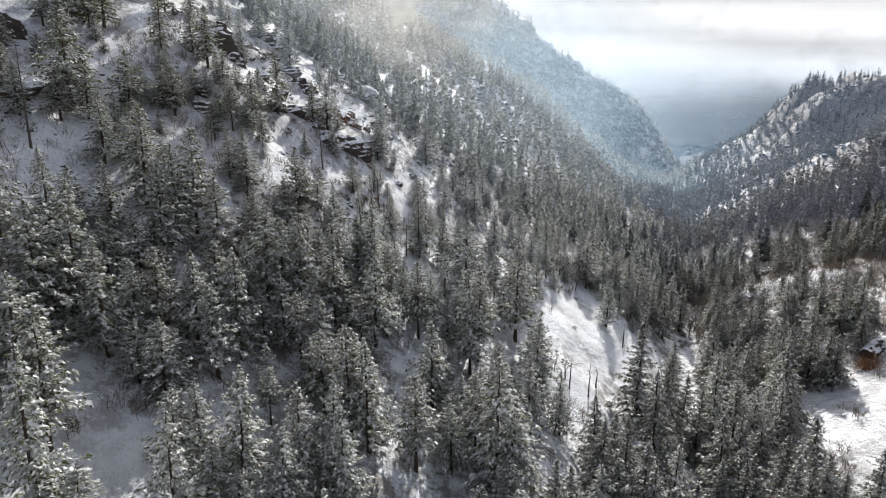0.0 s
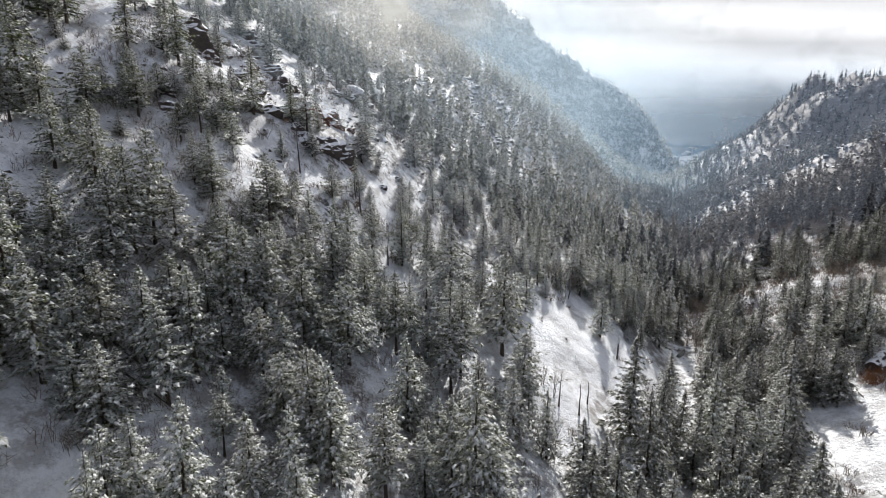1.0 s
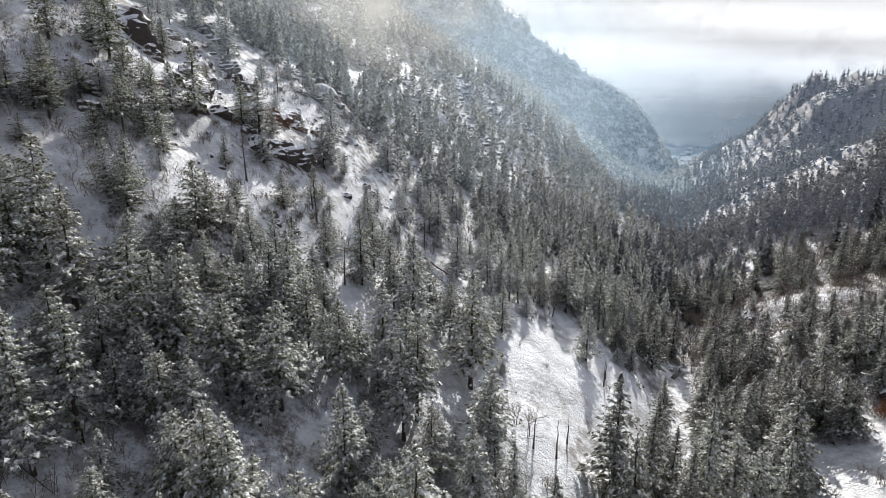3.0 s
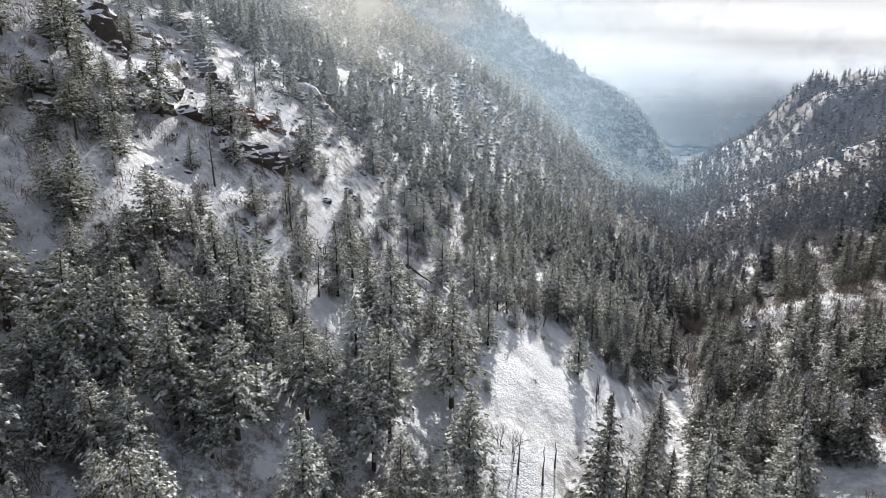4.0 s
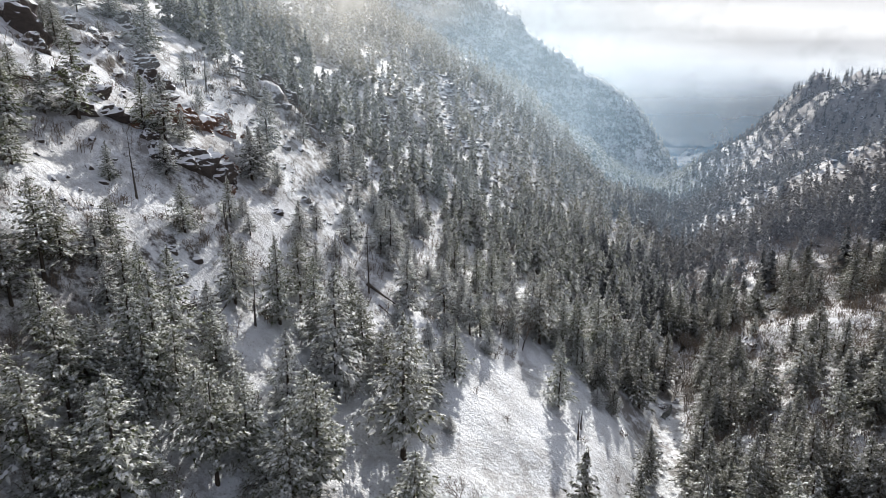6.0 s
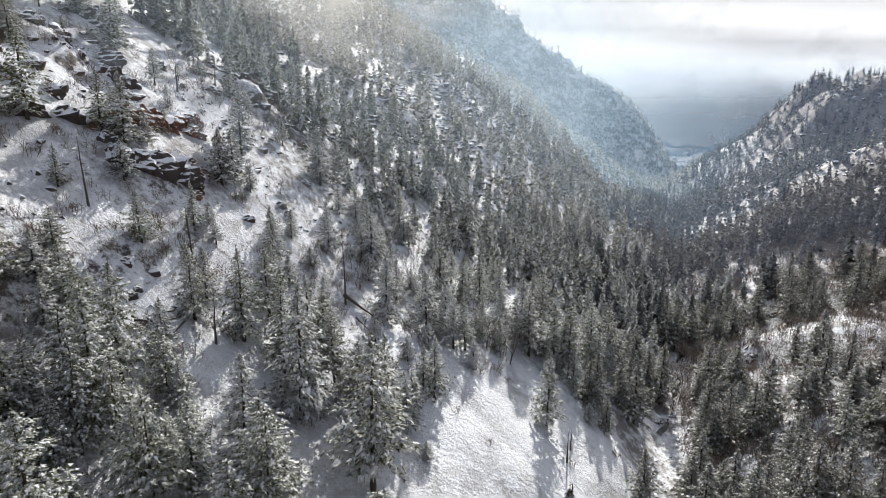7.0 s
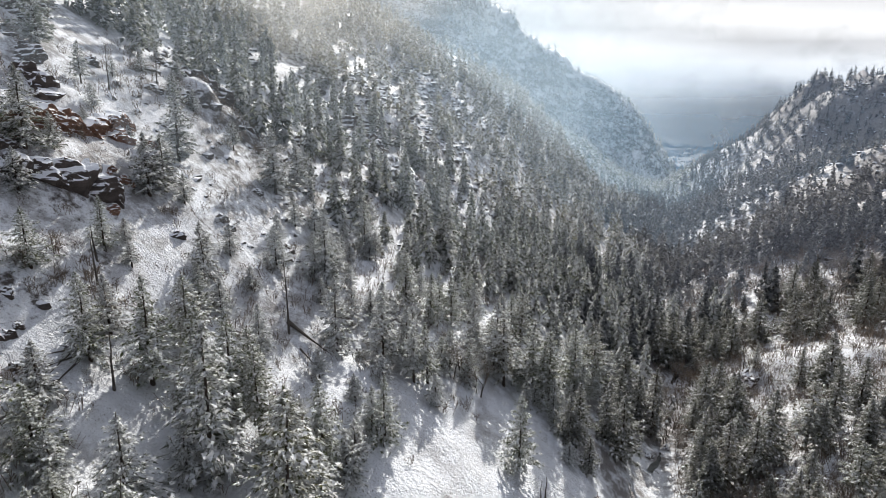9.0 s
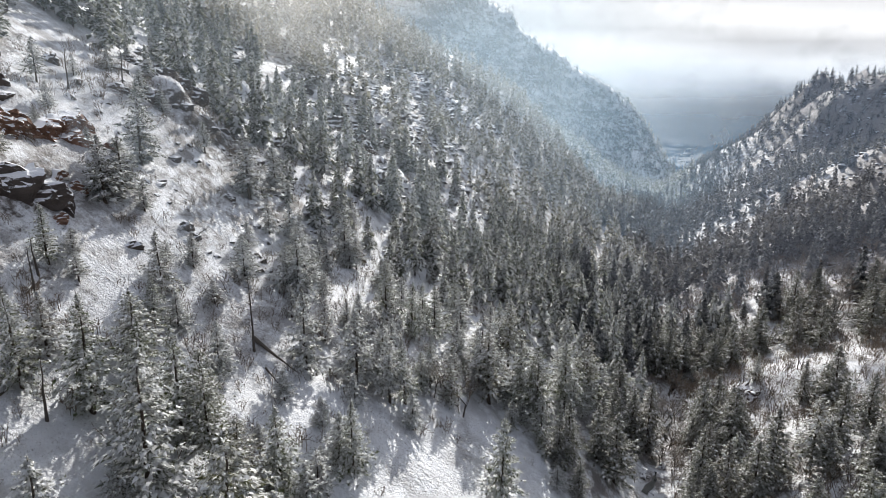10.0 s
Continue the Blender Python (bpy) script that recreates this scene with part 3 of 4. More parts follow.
SPUR_TREES = [(23.0, 141.6, 11), (26.4, 158.6, 20), (30.1, 155.7, 16), (21.1, 160.2, 14), (-13.9, 148.9, 8), (-5.7, 151.6, 11), (-15.9, 151.6, 10), (43.6, 150.6, 16), (-32.2, 151.5, 10), (-16.9, 147.9, 8), (-17.8, 164.4, 18), (-33.3, 157.9, 10), (-26.5, 145.9, 11), (-4.0, 143.2, 12), (3.5, 149.3, 14), (13.7, 157.5, 14), (11.5, 140.4, 8), (21.0, 143.1, 8), (61.3, 147.3, 13)]
BANK_TREES = [(78, 128, 16), (80.5, 134, 15), (75, 121, 17), (83, 139, 14), (71, 130, 18), (67, 123, 18), (74, 140, 15), (66, 131, 14), (62, 126, 17), (86, 146, 13), (92, 152, 12), (98, 149, 11), (105, 158, 12), (110, 151, 10), (102, 165, 11)]
KNOWN = (BANK_TREES, HIGH_SLOPE_TREES, MID_SLOPE_TREES, LOW_SLOPE_TREES, LOW_SLOPE_MORE_TREES, NEAR_SLOPE_TREES, NEAR_SLOPE_MORE_TREES, CREEK_TREES, FAR_BANK_TREES, UPPER_TREES, SPUR_TREES)
for spot in KNOWN:
    for x, y, h in spot:
        kind = PINE_TREES if RNG.uniform() < 0.35 and h > 10 else FIR_TREES
        kind = FROSTED_TREES if y > 122 and CS * x - SN * y < -22 and RNG.uniform() < (y - 100) / 80 else kind
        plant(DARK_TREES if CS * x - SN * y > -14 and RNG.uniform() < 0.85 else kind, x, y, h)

# clearings: x, y, half width across and along the valley
CLEARINGS = [(-40.5, 66, 3.5, 9), (-37.5, 58, 3, 8), (-29, 64, 2.5, 6), (40, 134, 14, 27), (34, 113, 13, 20), (79, 105, 11, 23), (11, 117, 8, 10), (-2, 126, 7, 10), (-33, 57, 5, 9), (-24, 77, 3, 7), (-17, 140, 8, 12), (-40, 158, 11, 14),
             (-6, 186, 9, 12), (42, 160, 9, 8), (120, 206, 20, 17), (43, 147, 10, 12), (100, 215, 9, 12), (84, 190, 4, 22), (104, 176, 9, 8), (-30, 135, 7, 12), (14, 163, 7, 5), (-22, 178, 6, 12), (96, 150, 5, 12)]


def clear(x, y):
    for cx, cy, a, b in CLEARINGS:
        u, v = CS * (x - cx) - SN * (y - cy), SN * (x - cx) + CS * (y - cy)
        if (u / a) ** 2 + (v / b) ** 2 < 1:
            return True
    return False


def scatter(x0, x1, y0, y1, gap, chance, keep_off=2.6):
    """Places spread unevenly over a stretch of the land."""
    got = []
    cells = {}
    for x, y in STANDING:
        cells.setdefault((int(x // 6), int(y // 6)), []).append((x, y))
    for y in np.arange(y0, y1, gap):
        for x in np.arange(x0, x1, gap):
            px, py = x + RNG.uniform(-0.48, 0.48) * gap, y + RNG.uniform(-0.48, 0.48) * gap
            if RNG.uniform() > chance(px, py):
                continue
            i, j = int(px // 6), int(py // 6)
            if any(math.hypot(px - a, py - b) < keep_off for di in (-1, 0, 1) for dj in (-1, 0, 1) for a, b in cells.get((i + di, j + dj), ())):
                continue
            got.append((px, py))
    return got


def across(x, y):
    return CS * x - SN * y


def along(x, y):
    return SN * x + CS * y


def patchy(x, y, size, seed):
    return float(value_noise(np.float64(x / size), np.float64(y / size), seed)) + 0.5


def near_chance(x, y):
    n, s = across(x, y), along(x, y)
    if clear(x, y) or abs(n - 7) < 4:
        return 0
    p = 0.06 + 0.39 * patchy(x, y, 14, 21)
    if n < 0:
        p *= np.interp(s, [30, 100, 130, 175, 230], [1.15, 1.1, 1.05, 0.85, 0.9])
        p *= np.interp(-n, [50, 68, 110], [1.1, 1.5, 1.7]) if s < 138 else np.interp(-n, [60, 75, 110], [1, 1.0, 1.2])
    else:
        p *= np.interp(n, [10, 30, 45, 80], [1.9, 1.6, 0.6, 0.5]) * np.interp(s, [125, 165], [1, 0.75])
    return p


for x, y in scatter(-75, 110, 38, 150, 4.1, near_chance):
    n = across(x, y)
    h = RNG.uniform(7, 17) if n < 0 else RNG.uniform(10, 19)
    kind = PINE_TREES if RNG.uniform() < 0.3 else FIR_TREES
    kind = FROSTED_TREES if y > 115 and n < -22 and RNG.uniform() < 0.5 else kind
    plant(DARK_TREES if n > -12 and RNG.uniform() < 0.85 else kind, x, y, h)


def mid_chance(x, y):
    if -75 < x < 110 and 38 < y < 150 or clear(x, y):
        return 0
    n = across(x, y)
    if abs(n - 7) < 4 and along(x, y) < 250:
        return 0
    s = along(x, y)
    p = (0.10 if y < 300 else 0.30) + 1.15 * patchy(x, y, 24, 22) * (0.35 + patchy(x, y, 9, 25))
    if rib(x, y) > 0.16:
        return 0.16
    if n > 0:
        drift = patchy(n * 0.7 + along(x, y) * 0.7, (along(x, y) - n) * 0.35, 22, 26)
        p = np.interp(n, [10, 35, 60, 120], [1.1, 1.0, 1.0, 0.9]) * np.interp(s - 0.35 * max(n - 20, 0), [165, 190, 235, 262], [0.6, 0.24, 0.24, 1.0] if n > 26 else [0.65, 0.5, 0.6, 1.1]) * np.clip((drift - 0.28) * 3.2, 0.2, 1) * (0.5 + patchy(x, y, 8, 25))
        if 246 < s < 318 and 26 < n < 60:
            p *= 0.5
    elif n > -52 and s > 162:
        p = 0.28 + 0.75 * patchy(x, y, 14, 25)
    else:
        p *= np.interp(y, [190, 230, 380, 450], [1.25, 0.85, 0.80, 1.0]) * np.interp(-n, [60, 110], [1.1, 0.85]) * max(np.interp(y, [150, 200, 260, 330], [0.5, 0.66, 0.92, 1.0]), np.interp(-n, [25, 50], [0.75, 0.3]))
    return p


def tall(x, y):
    crest = 0.8 if along(x, y) > 620 and across(x, y) > 45 else 0.75 if along(x, y) > 850 else 1.0
    return crest * (5.5 + 11.5 * RNG.uniform()) * np.interp(y, [180, 260], [0.9, 1.05]) * np.interp(across(x, y), [-60, -30, 30, 90, 200], [1.0, 1.12, 1.12, 1.05, 0.9])


MID = [(x, y, tall(x, y)) for x, y in scatter(-190, 290, 30, 460, 4.9, mid_chance)]
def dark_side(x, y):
    """Whether a tree takes the needles with the shaded side's darkness in their colour."""
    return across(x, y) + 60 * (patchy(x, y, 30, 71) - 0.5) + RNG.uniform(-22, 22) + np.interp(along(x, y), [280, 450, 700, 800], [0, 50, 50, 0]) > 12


MID.sort(key=lambda q: q[1])
FRONT = [q for q in MID if across(q[0], q[1]) < 4 and 142 < q[1] and -0.62 < q[0] / q[1] < 0.8][:140] + [q for q in MID if across(q[0], q[1]) >= 4 and q[1] > 100 and q[0] / q[1] < 0.9][:140]
for x, y, h in FRONT:
    n = across(x, y)
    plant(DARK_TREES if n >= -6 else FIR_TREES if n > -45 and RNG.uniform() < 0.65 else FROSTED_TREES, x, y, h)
FRONT = set(FRONT)
MID = [q for q in MID if q not in FRONT]
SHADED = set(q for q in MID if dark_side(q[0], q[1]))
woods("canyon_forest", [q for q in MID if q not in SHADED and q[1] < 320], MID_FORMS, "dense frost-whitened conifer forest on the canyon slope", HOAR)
woods("shaded_forest", [q for q in MID if q in SHADED and q[1] < 320], DUSTED_FORMS, "conifer forest lightly dusted with snow, shade in its needle colour", DUSK)


def far_chance(x, y):
    n, s = across(x, y), along(x, y)
    if y < 460 and -190 < x < 290 or x / y > 0.85 or x / y < -0.62 or s > 1500:
        return 0
    p = 0.30 + 1.9 * patchy(x, y, 45, 23) * patchy(x, y, 17, 24)
    if -30 < n <= 40 and s < 1000:
        return 1.6
    if n > 40:
        drift = patchy(n * 0.7 + s * 0.7, (s - n) * 0.35, 30, 26)
        return 1.15 * np.clip((drift - 0.30) * 3.4, 0.58 if s > 600 else 0.30, 1)
    return p * np.interp(s, [300, 700, 800], [1.0, 1.0, 1.45]) + np.interp(-n, [0, 60, 110], [1.1, 0.6, 0.0]) * np.interp(s, [700, 850], [1, 0.4])


FAR = [q for q in MID if q[1] >= 320] + [(x, y, tall(x, y)) for x, y in scatter(-420, 900, 120, 1500, 6.8, far_chance)]
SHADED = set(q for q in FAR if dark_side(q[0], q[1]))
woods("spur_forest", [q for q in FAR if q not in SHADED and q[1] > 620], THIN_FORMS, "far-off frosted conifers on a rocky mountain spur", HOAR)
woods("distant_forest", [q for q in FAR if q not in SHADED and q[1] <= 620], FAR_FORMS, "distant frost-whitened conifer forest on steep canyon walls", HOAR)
woods("distant_dark_forest", [q for q in FAR if q in SHADED], DIM_FORMS, "distant conifer forest on a steep canyon wall, shade in its needle colour", DUSK)

# ---- bare broadleaf trees and brush ----


def strip(a, b, w0, w1, tri, turn):
    """A thin tapered twig: two crossing blades."""
    d = b - a
    c = np.cross(d, (math.cos(turn), math.sin(turn), 0.37))
    c /= np.linalg.norm(c) + 1e-9
    tri += [(a - c * w0, a + c * w0, b + c * w1), (a - c * w0, b + c * w1, b - c * w1)]


def bare_tree_mesh(rng, height):
    limbs, twigs = [], []

    def grow(o, d, ln, w, depth):
        e = o + d * ln
        strip(o, e, w, w * 0.65, limbs if depth < 2 else twigs, rng.uniform(0, 3.1))
        if depth < 2:
            strip(o, e, w, w * 0.65, limbs, rng.uniform(0, 3.1) + 1.6)
        if depth == 5:
            return
        for k in range(3 if depth < 4 else 2):
            v = d + rng.normal(0, 0.42 + 0.04 * depth, 3) + np.array([0, 0, 0.16])
            v /= np.linalg.norm(v)
            f = rng.uniform(0.55, 1.0) if k else 1.0
            grow(o + d * ln * f, v, ln * rng.uniform(0.62, 0.85), w * 0.6, depth + 1)
    for k in range(2):
        lean = np.array([rng.normal(0, 0.14), rng.normal(0, 0.14), 1.0])
        grow(np.array([rng.normal(0, 0.2), rng.normal(0, 0.2), -0.3]), lean / np.linalg.norm(lean), height * 0.27, height * 0.013, 0)
    return np.array(limbs), np.array(twigs)


def bare_trees():
    src = []
    for k in range(4):
        rng = np.random.RandomState(40 + k)
        limbs, twigs = bare_tree_mesh(rng, 7.0)
        base = new("bare_tree")
        part("trunk", mesh_from("trunk", *loose(limbs), [DEAD]), base)
        part("crown", mesh_from("crown", *loose(twigs), [RIMY if k % 2 else TWIG]), base, "leafless twigs pale with frost" if k % 2 else "leafless grey-brown twigs")
        tagged(base, "leafless grey-brown broadleaf tree in the canyon bottom", "tree", "bare trees along the creek")
        src.append(base)
    return src


BARE = bare_trees()
BARE_SPOTS = [(108, 254), (111, 293), (121, 284), (90, 251), (138, 307), (93, 224), (118, 231), (124, 290), (133, 292), (98, 258), (111, 253), (99, 308), (85, 199), (126, 235), (22, 97), (19, 94),
              (27, 102), (134, 315), (184, 295), (175, 304), (192, 295), (179, 258), (195, 329), (175, 277), (174, 263), (164, 274), (172, 254), (153, 269), (23, 115), (35, 169), (38, 166), (33, 166), (25, 113)]
MORE_BARE = [(x, y) for x, y in scatter(60, 210, 150, 340, 8.0, lambda x, y: 0.8 * patchy(x, y, 20, 31) if 3 < across(x, y) < 75 else 0)]


def set_copies(src, spots, low, high, sink=0.1):
    """Copies of a few forms at many places."""
    for i, (x, y) in enumerate(spots):
        q = RNG.uniform(low, high)
        m = Matrix.LocRotScale((x, y, float(surf(x, y)) - sink), Euler((RNG.uniform(-0.06, 0.06), RNG.uniform(-0.06, 0.06), RNG.uniform(0, 6.28))), (q * RNG.uniform(0.9, 1.15), q * RNG.uniform(0.9, 1.15), q))
        if i < len(src):
            src[i].matrix_basis = m
        else:
            copy_thing(src[RNG.randint(len(src))], m)


THICKET = scatter(140, 205, 236, 312, 5.2, lambda x, y: 0.75 if 14 < across(x, y) < 75 else 0, 1.2)
CREEK = scatter(85, 165, 180, 305, 5.0, lambda x, y: 0.55 if 1 < across(x, y) < 26 else 0, 1.2)
set_copies(BARE, BARE_SPOTS + MORE_BARE[::2][:80] + THICKET[:85] + CREEK[:100], 0.75, 1.35)


def brush_tris(rng, stems, tall):
    tri = []
    for k in range(stems):
        o = np.array([rng.normal(0, 0.45), rng.normal(0, 0.45), -0.1])
        d = np.array([rng.normal(0, 0.28), rng.normal(0, 0.28), 1.0])
        ln = tall * rng.uniform(0.5, 1.1)
        b = o + d * ln
        strip(o, b, 0.030, 0.014, tri, rng.uniform(0, 3))
        for j in range(5):
            a = o + d * ln * rng.uniform(0.35, 0.95)
            t = a + np.array([rng.normal(0, 0.3), rng.normal(0, 0.3), rng.uniform(0.15, 0.5)])
            strip(a, t, 0.024, 0.010, tri, rng.uniform(0, 3))
    return np.array(tri)


def shrubs(kind, mat, label, group, n, seed, stems=16, tall=1.7):
    src = []
    for k in range(n):
        rng = np.random.RandomState(seed + k)
        ob = new(kind, mesh_from(kind, *loose(brush_tris(rng, stems, tall)), [mat]))
        src.append(tagged(ob, label, "shrub", group))
    return src


SHRUB_SPOTS = [(-24, 136), (-22, 138), (-21, 143), (-19, 145), (-25, 134), (-28, 134), (-27, 128), (-28, 125), (-16, 143), (-18, 139), (-20, 136), (-15, 163), (-19, 169), (-8, 161), (-35, 144), (-35, 139), (-41, 153), (-41, 158), (-34, 154),
               (-35, 199), (-29, 187), (-21, 120), (-22, 117), (-26, 120), (-13, 181), (-10, 176), (-14, 164), (-30, 191), (-36, 201), (-14, 141), (-12, 135), (-7, 134), (-22, 148), (-17, 173), (26, 171), (30, 171), (35, 160), (37, 159), (33, 160)]
SLOPE_SHRUBS = [(-13.9, 143.1), (-11.9, 143.5), (-10.0, 143.9), (-8.5, 143.7), (-12.9, 139.5), (-21.1, 139.1), (-21.8, 137.0), (-20.0, 142.0), (-17.5, 143.6), (-16.1, 142.1), (-19.3, 135.6), (-18.4, 138.7), (-12.5, 141.5), (-9.5, 141.8), (-15.0, 140.5), (62.6, 200.6), (67.9, 193.3), (69.1, 182.8), (82.9, 209.6), (32, 137), (16, 142), (16, 89), (73, 98), (71, 93), (71, 97), (-33, 73), (-23, 64), (-28, 64), (-36, 64)]
MORE_SHRUBS = scatter(-60, 110, 50, 210, 6.5, lambda x, y: 0.32 * patchy(x, y, 16, 33) if across(x, y) < 2 or across(x, y) > 14 else 0, 1.2)
set_copies(shrubs("shrub", TWIG, "leafless brown shrub standing in the snow", "bare shrubs on the slopes", 6, 60), SHRUB_SPOTS + SLOPE_SHRUBS + MORE_SHRUBS[:230], 0.7, 1.35)
set_copies(shrubs("rusty_shrub", RUSTY, "rust-coloured leafless shrub beside the snowy clearing", "rusty shrubs by the clearing", 2, 80, 40, 1.8), [(96, 128), (98, 129), (97, 126.5), (99.5, 128)], 1.0, 1.5)


def frosted_shrubs():
    """Rounded bushes of fine frosted twigs on the upper slope and the far bank."""
    src = []
    for k in range(4):
        limbs, twigs = bare_tree_mesh(np.random.RandomState(300 + k), 3.0)
        ob = new("frosted_shrub", mesh_from("frosted_shrub", *loose(np.concatenate([limbs, twigs * (1.25, 1.25, 0.85)])), [RIMY]))
        src.append(tagged(ob, "rounded leafless shrub grey with hoarfrost on the snowy slope", "shrub", "frosted shrubs on the slopes"))
    spots = scatter(-75, 60, 95, 290, 5.2, lambda x, y: 0.85 * patchy(x, y, 18, 37) if across(x, y) < -48 else 0.08 if across(x, y) < -12 and not clear(x, y) else 0, 1.8)
    bank = scatter(70, 190, 140, 270, 6.2, lambda x, y: 0.7 * patchy(x, y, 16, 38) if 12 < across(x, y) < 75 else 0, 1.5)
    set_copies(src, spots[::2][:210] + spots[1::2][:75] + bank[:100], 0.55, 1.25, 0.15)


frosted_shrubs()


def brush_field():
    """Thickets of thin stems, past counting."""
    tris = []
    forms = [brush_tris(np.random.RandomState(90 + k), 9, 1.9) for k in range(5)]

    def chance(x, y):
        n = across(x, y)
        if math.hypot(x - 79, y - 105) < 22 or n < 10 and clear(x, y) and RNG.uniform() < 0.75:
            return 0
        if n > 0:
            return (0.25 + 1.5 * patchy(x, y, 18, 34)) * np.interp(along(x, y), [225, 260], [1, 0.5]) if 11 < n < 95 and along(x, y) > 120 else 0
        return 1.2 * patchy(x, y, 15, 35) if -115 < n < -35 else 0
    for x, y in scatter(-70, 200, 60, 310, 2.3, chance, 0.6):
        q, a = RNG.uniform(0.6, 1.4) * (1.35 if across(x, y) > 0 else 1.0), RNG.uniform(0, 6.28)
        rot = np.array([[math.cos(a) * q, -math.sin(a) * q, 0], [math.sin(a) * q, math.cos(a) * q, 0], [0, 0, q]])
        tris.append(forms[RNG.randint(5)] @ rot.T + np.array([x, y, float(surf(x, y))]))
    ob = new("brush", mesh_from("brush", *loose(np.concatenate(tris)), [TWIG]))
    tagged(ob, "thin brown leafless brush poking through the snow", "brush", kind="stuff")


brush_field()

# ---- rocks ----


def rock_mesh(seed, kind):
    """An angular boulder: a ball cut by random planes and roughened."""
    rng = np.random.RandomState(seed)
    bm = bmesh.new()
    bmesh.ops.create_icosphere(bm, subdivisions=4, radius=1.0)
    cuts = [(Vector(rng.normal(0, 1, 3)).normalized(), rng.uniform(0.45, 0.85)) for k in range(11)]
    off = Vector(rng.uniform(-50, 50, 3))
    for v in bm.verts:
        for nrm, d in cuts:
            over = v.co.dot(nrm) - d
            if over > 0:
                v.co -= nrm * over * 0.93
        v.co *= 1 + 0.24 * noise.noise(v.co * 1.9 + off) + 0.14 * noise.noise(v.co * 4.5 + off)
        ledge = math.floor(v.co.z * 3 + 0.5) / 3
        v.co.z += (ledge - v.co.z) * 0.3
        v.co += Vector((noise.noise(v.co * 3 + off), noise.noise(v.co * 3 - off), 0)) * 0.12
    me = bpy.data.meshes.new(kind)
    bm.to_mesh(me)
    bm.free()
    return me


ROCK_SPOTS = [(-19.0, 129.9, 0.9), (-18.9, 131.3, 0.8), (-17.1, 127.4, 0.9), (-16.2, 128.4, 0.7), (-12.5, 122.9, 0.6), (-11.2, 123.6, 0.5), (-21.2, 133.5, 1.0), (-43.9, 177.7, 2.5), (-26.5, 150.5, 3), (-24, 153, 3.5), (-22, 155.5, 3), (-28.5, 148, 3), (-36.0, 221.2, 2.5), (-32.8, 222.6, 3), (-27.9, 215.2, 3), (-20.5, 158, 2.5), (-37, 150, 3),
              (-26.7, 198.6, 3), (-5.8, 311.3, 3), (0.7, 307.4, 4), (6.2, 293.9, 4), (9.4, 282.0, 4), (-49.2, 124.4, 2.5), (-51.4, 130.2, 2), (-58.3, 158.2, 4), (-54.9, 157.3, 4), (-51.5, 154.5, 3), (-52.6, 175.5, 3), (-52.8, 194.7, 3), (-44.1, 149.2, 2), (-41.1, 153.6, 2.5)]
RIB_SPOTS = [(-38.0, 217.4, 3), (-35.0, 219.0, 3), (-28.3, 212.9, 3), (-23.3, 215.7, 2.5), (-22.8, 207.8, 2), (6.9, 280.1, 5), (11.4, 265.8, 5), (3.0, 295.6, 4), (-9.1, 237.0, 2), (27.3, 273.7, 3), (30.9, 291.2, 3),
             (107.7, 214.9, 2), (106.5, 204.1, 2.5), (108.1, 201.1, 2), (81.7, 185.4, 1.2), (75.8, 179.7, 1.2), (135.7, 234.4, 2), (131.3, 235.1, 2), (102.6, 133.2, 3.5), (105.6, 134.4, 3.5), (-79.3, 115.8, 4), (-71.9, 102.9, 3.5)]
CLIFF_SPOTS = [(-24.2, 171.6, 1.4), (-33.5, 152.0, 1.6), (-20.4, 163.0, 1.2), (-19.2, 154.6, 1.1), (-22.4, 176.0, 1.3)]
LEDGE_SPOTS = [(-32.6, 152.6, 1.8), (-31.0, 151.0, 1.9), (-28.7, 149.6, 1.8), (-39.1, 170.7, 2.2), (-37.1, 170.2, 2.4), (-35.6, 168.6, 2.0), (-53.2, 188.9, 3.2), (-50.9, 188.7, 3.0), (-55.5, 172.9, 3.0), (-45.9, 157.1, 2.4), (-38.8, 144.6, 2.2), (-30.9, 220.6, 3.0), (-28.0, 218.1, 3.0), (-25.8, 214.2, 2.6),
               (-29.3, 194.4, 2.0), (-20.5, 319.0, 4), (-6.1, 298.6, 4), (8.5, 281.0, 4), (10.1, 258.1, 3), (-9.2, 233.3, 3), (-7.5, 171.2, 1.2), (-9.1, 171.8, 1.3), (-7.9, 190.3, 1.5), (-12.2, 160.5, 1.3), (-38.9, 189.0, 1.8)]


def rocks():
    forms = []
    for k in range(6):
        me = rock_mesh(120 + k, "rock_outcrop")
        me.materials.append(RED_ROCK if k in (1, 4) else ROCK)
        forms.append(me)
    for x, y, r in ROCK_SPOTS + RIB_SPOTS + LEDGE_SPOTS + CLIFF_SPOTS:
        red = (x, y, r) in CLIFF_SPOTS
        ob = new("rock_outcrop", forms[RNG.choice([1, 4]) if red else RNG.choice([0, 2, 3, 5])])
        ob.matrix_basis = Matrix.LocRotScale((x, y, float(surf(x, y)) - r * 0.15), Euler((RNG.uniform(-0.25, 0.25), RNG.uniform(-0.25, 0.25), 0.57 + RNG.uniform(-0.4, 0.4) + RNG.choice([0, 3.14]))), (r * RNG.uniform(1.0, 1.6), r * RNG.uniform(0.7, 1.0), r * RNG.uniform(0.9, 1.5)))
        tagged(ob, "reddish-brown rock cliff capped with snow" if red else "dark angular rock outcrop capped with snow", "rock", "rock outcrops on the slopes")


rocks()


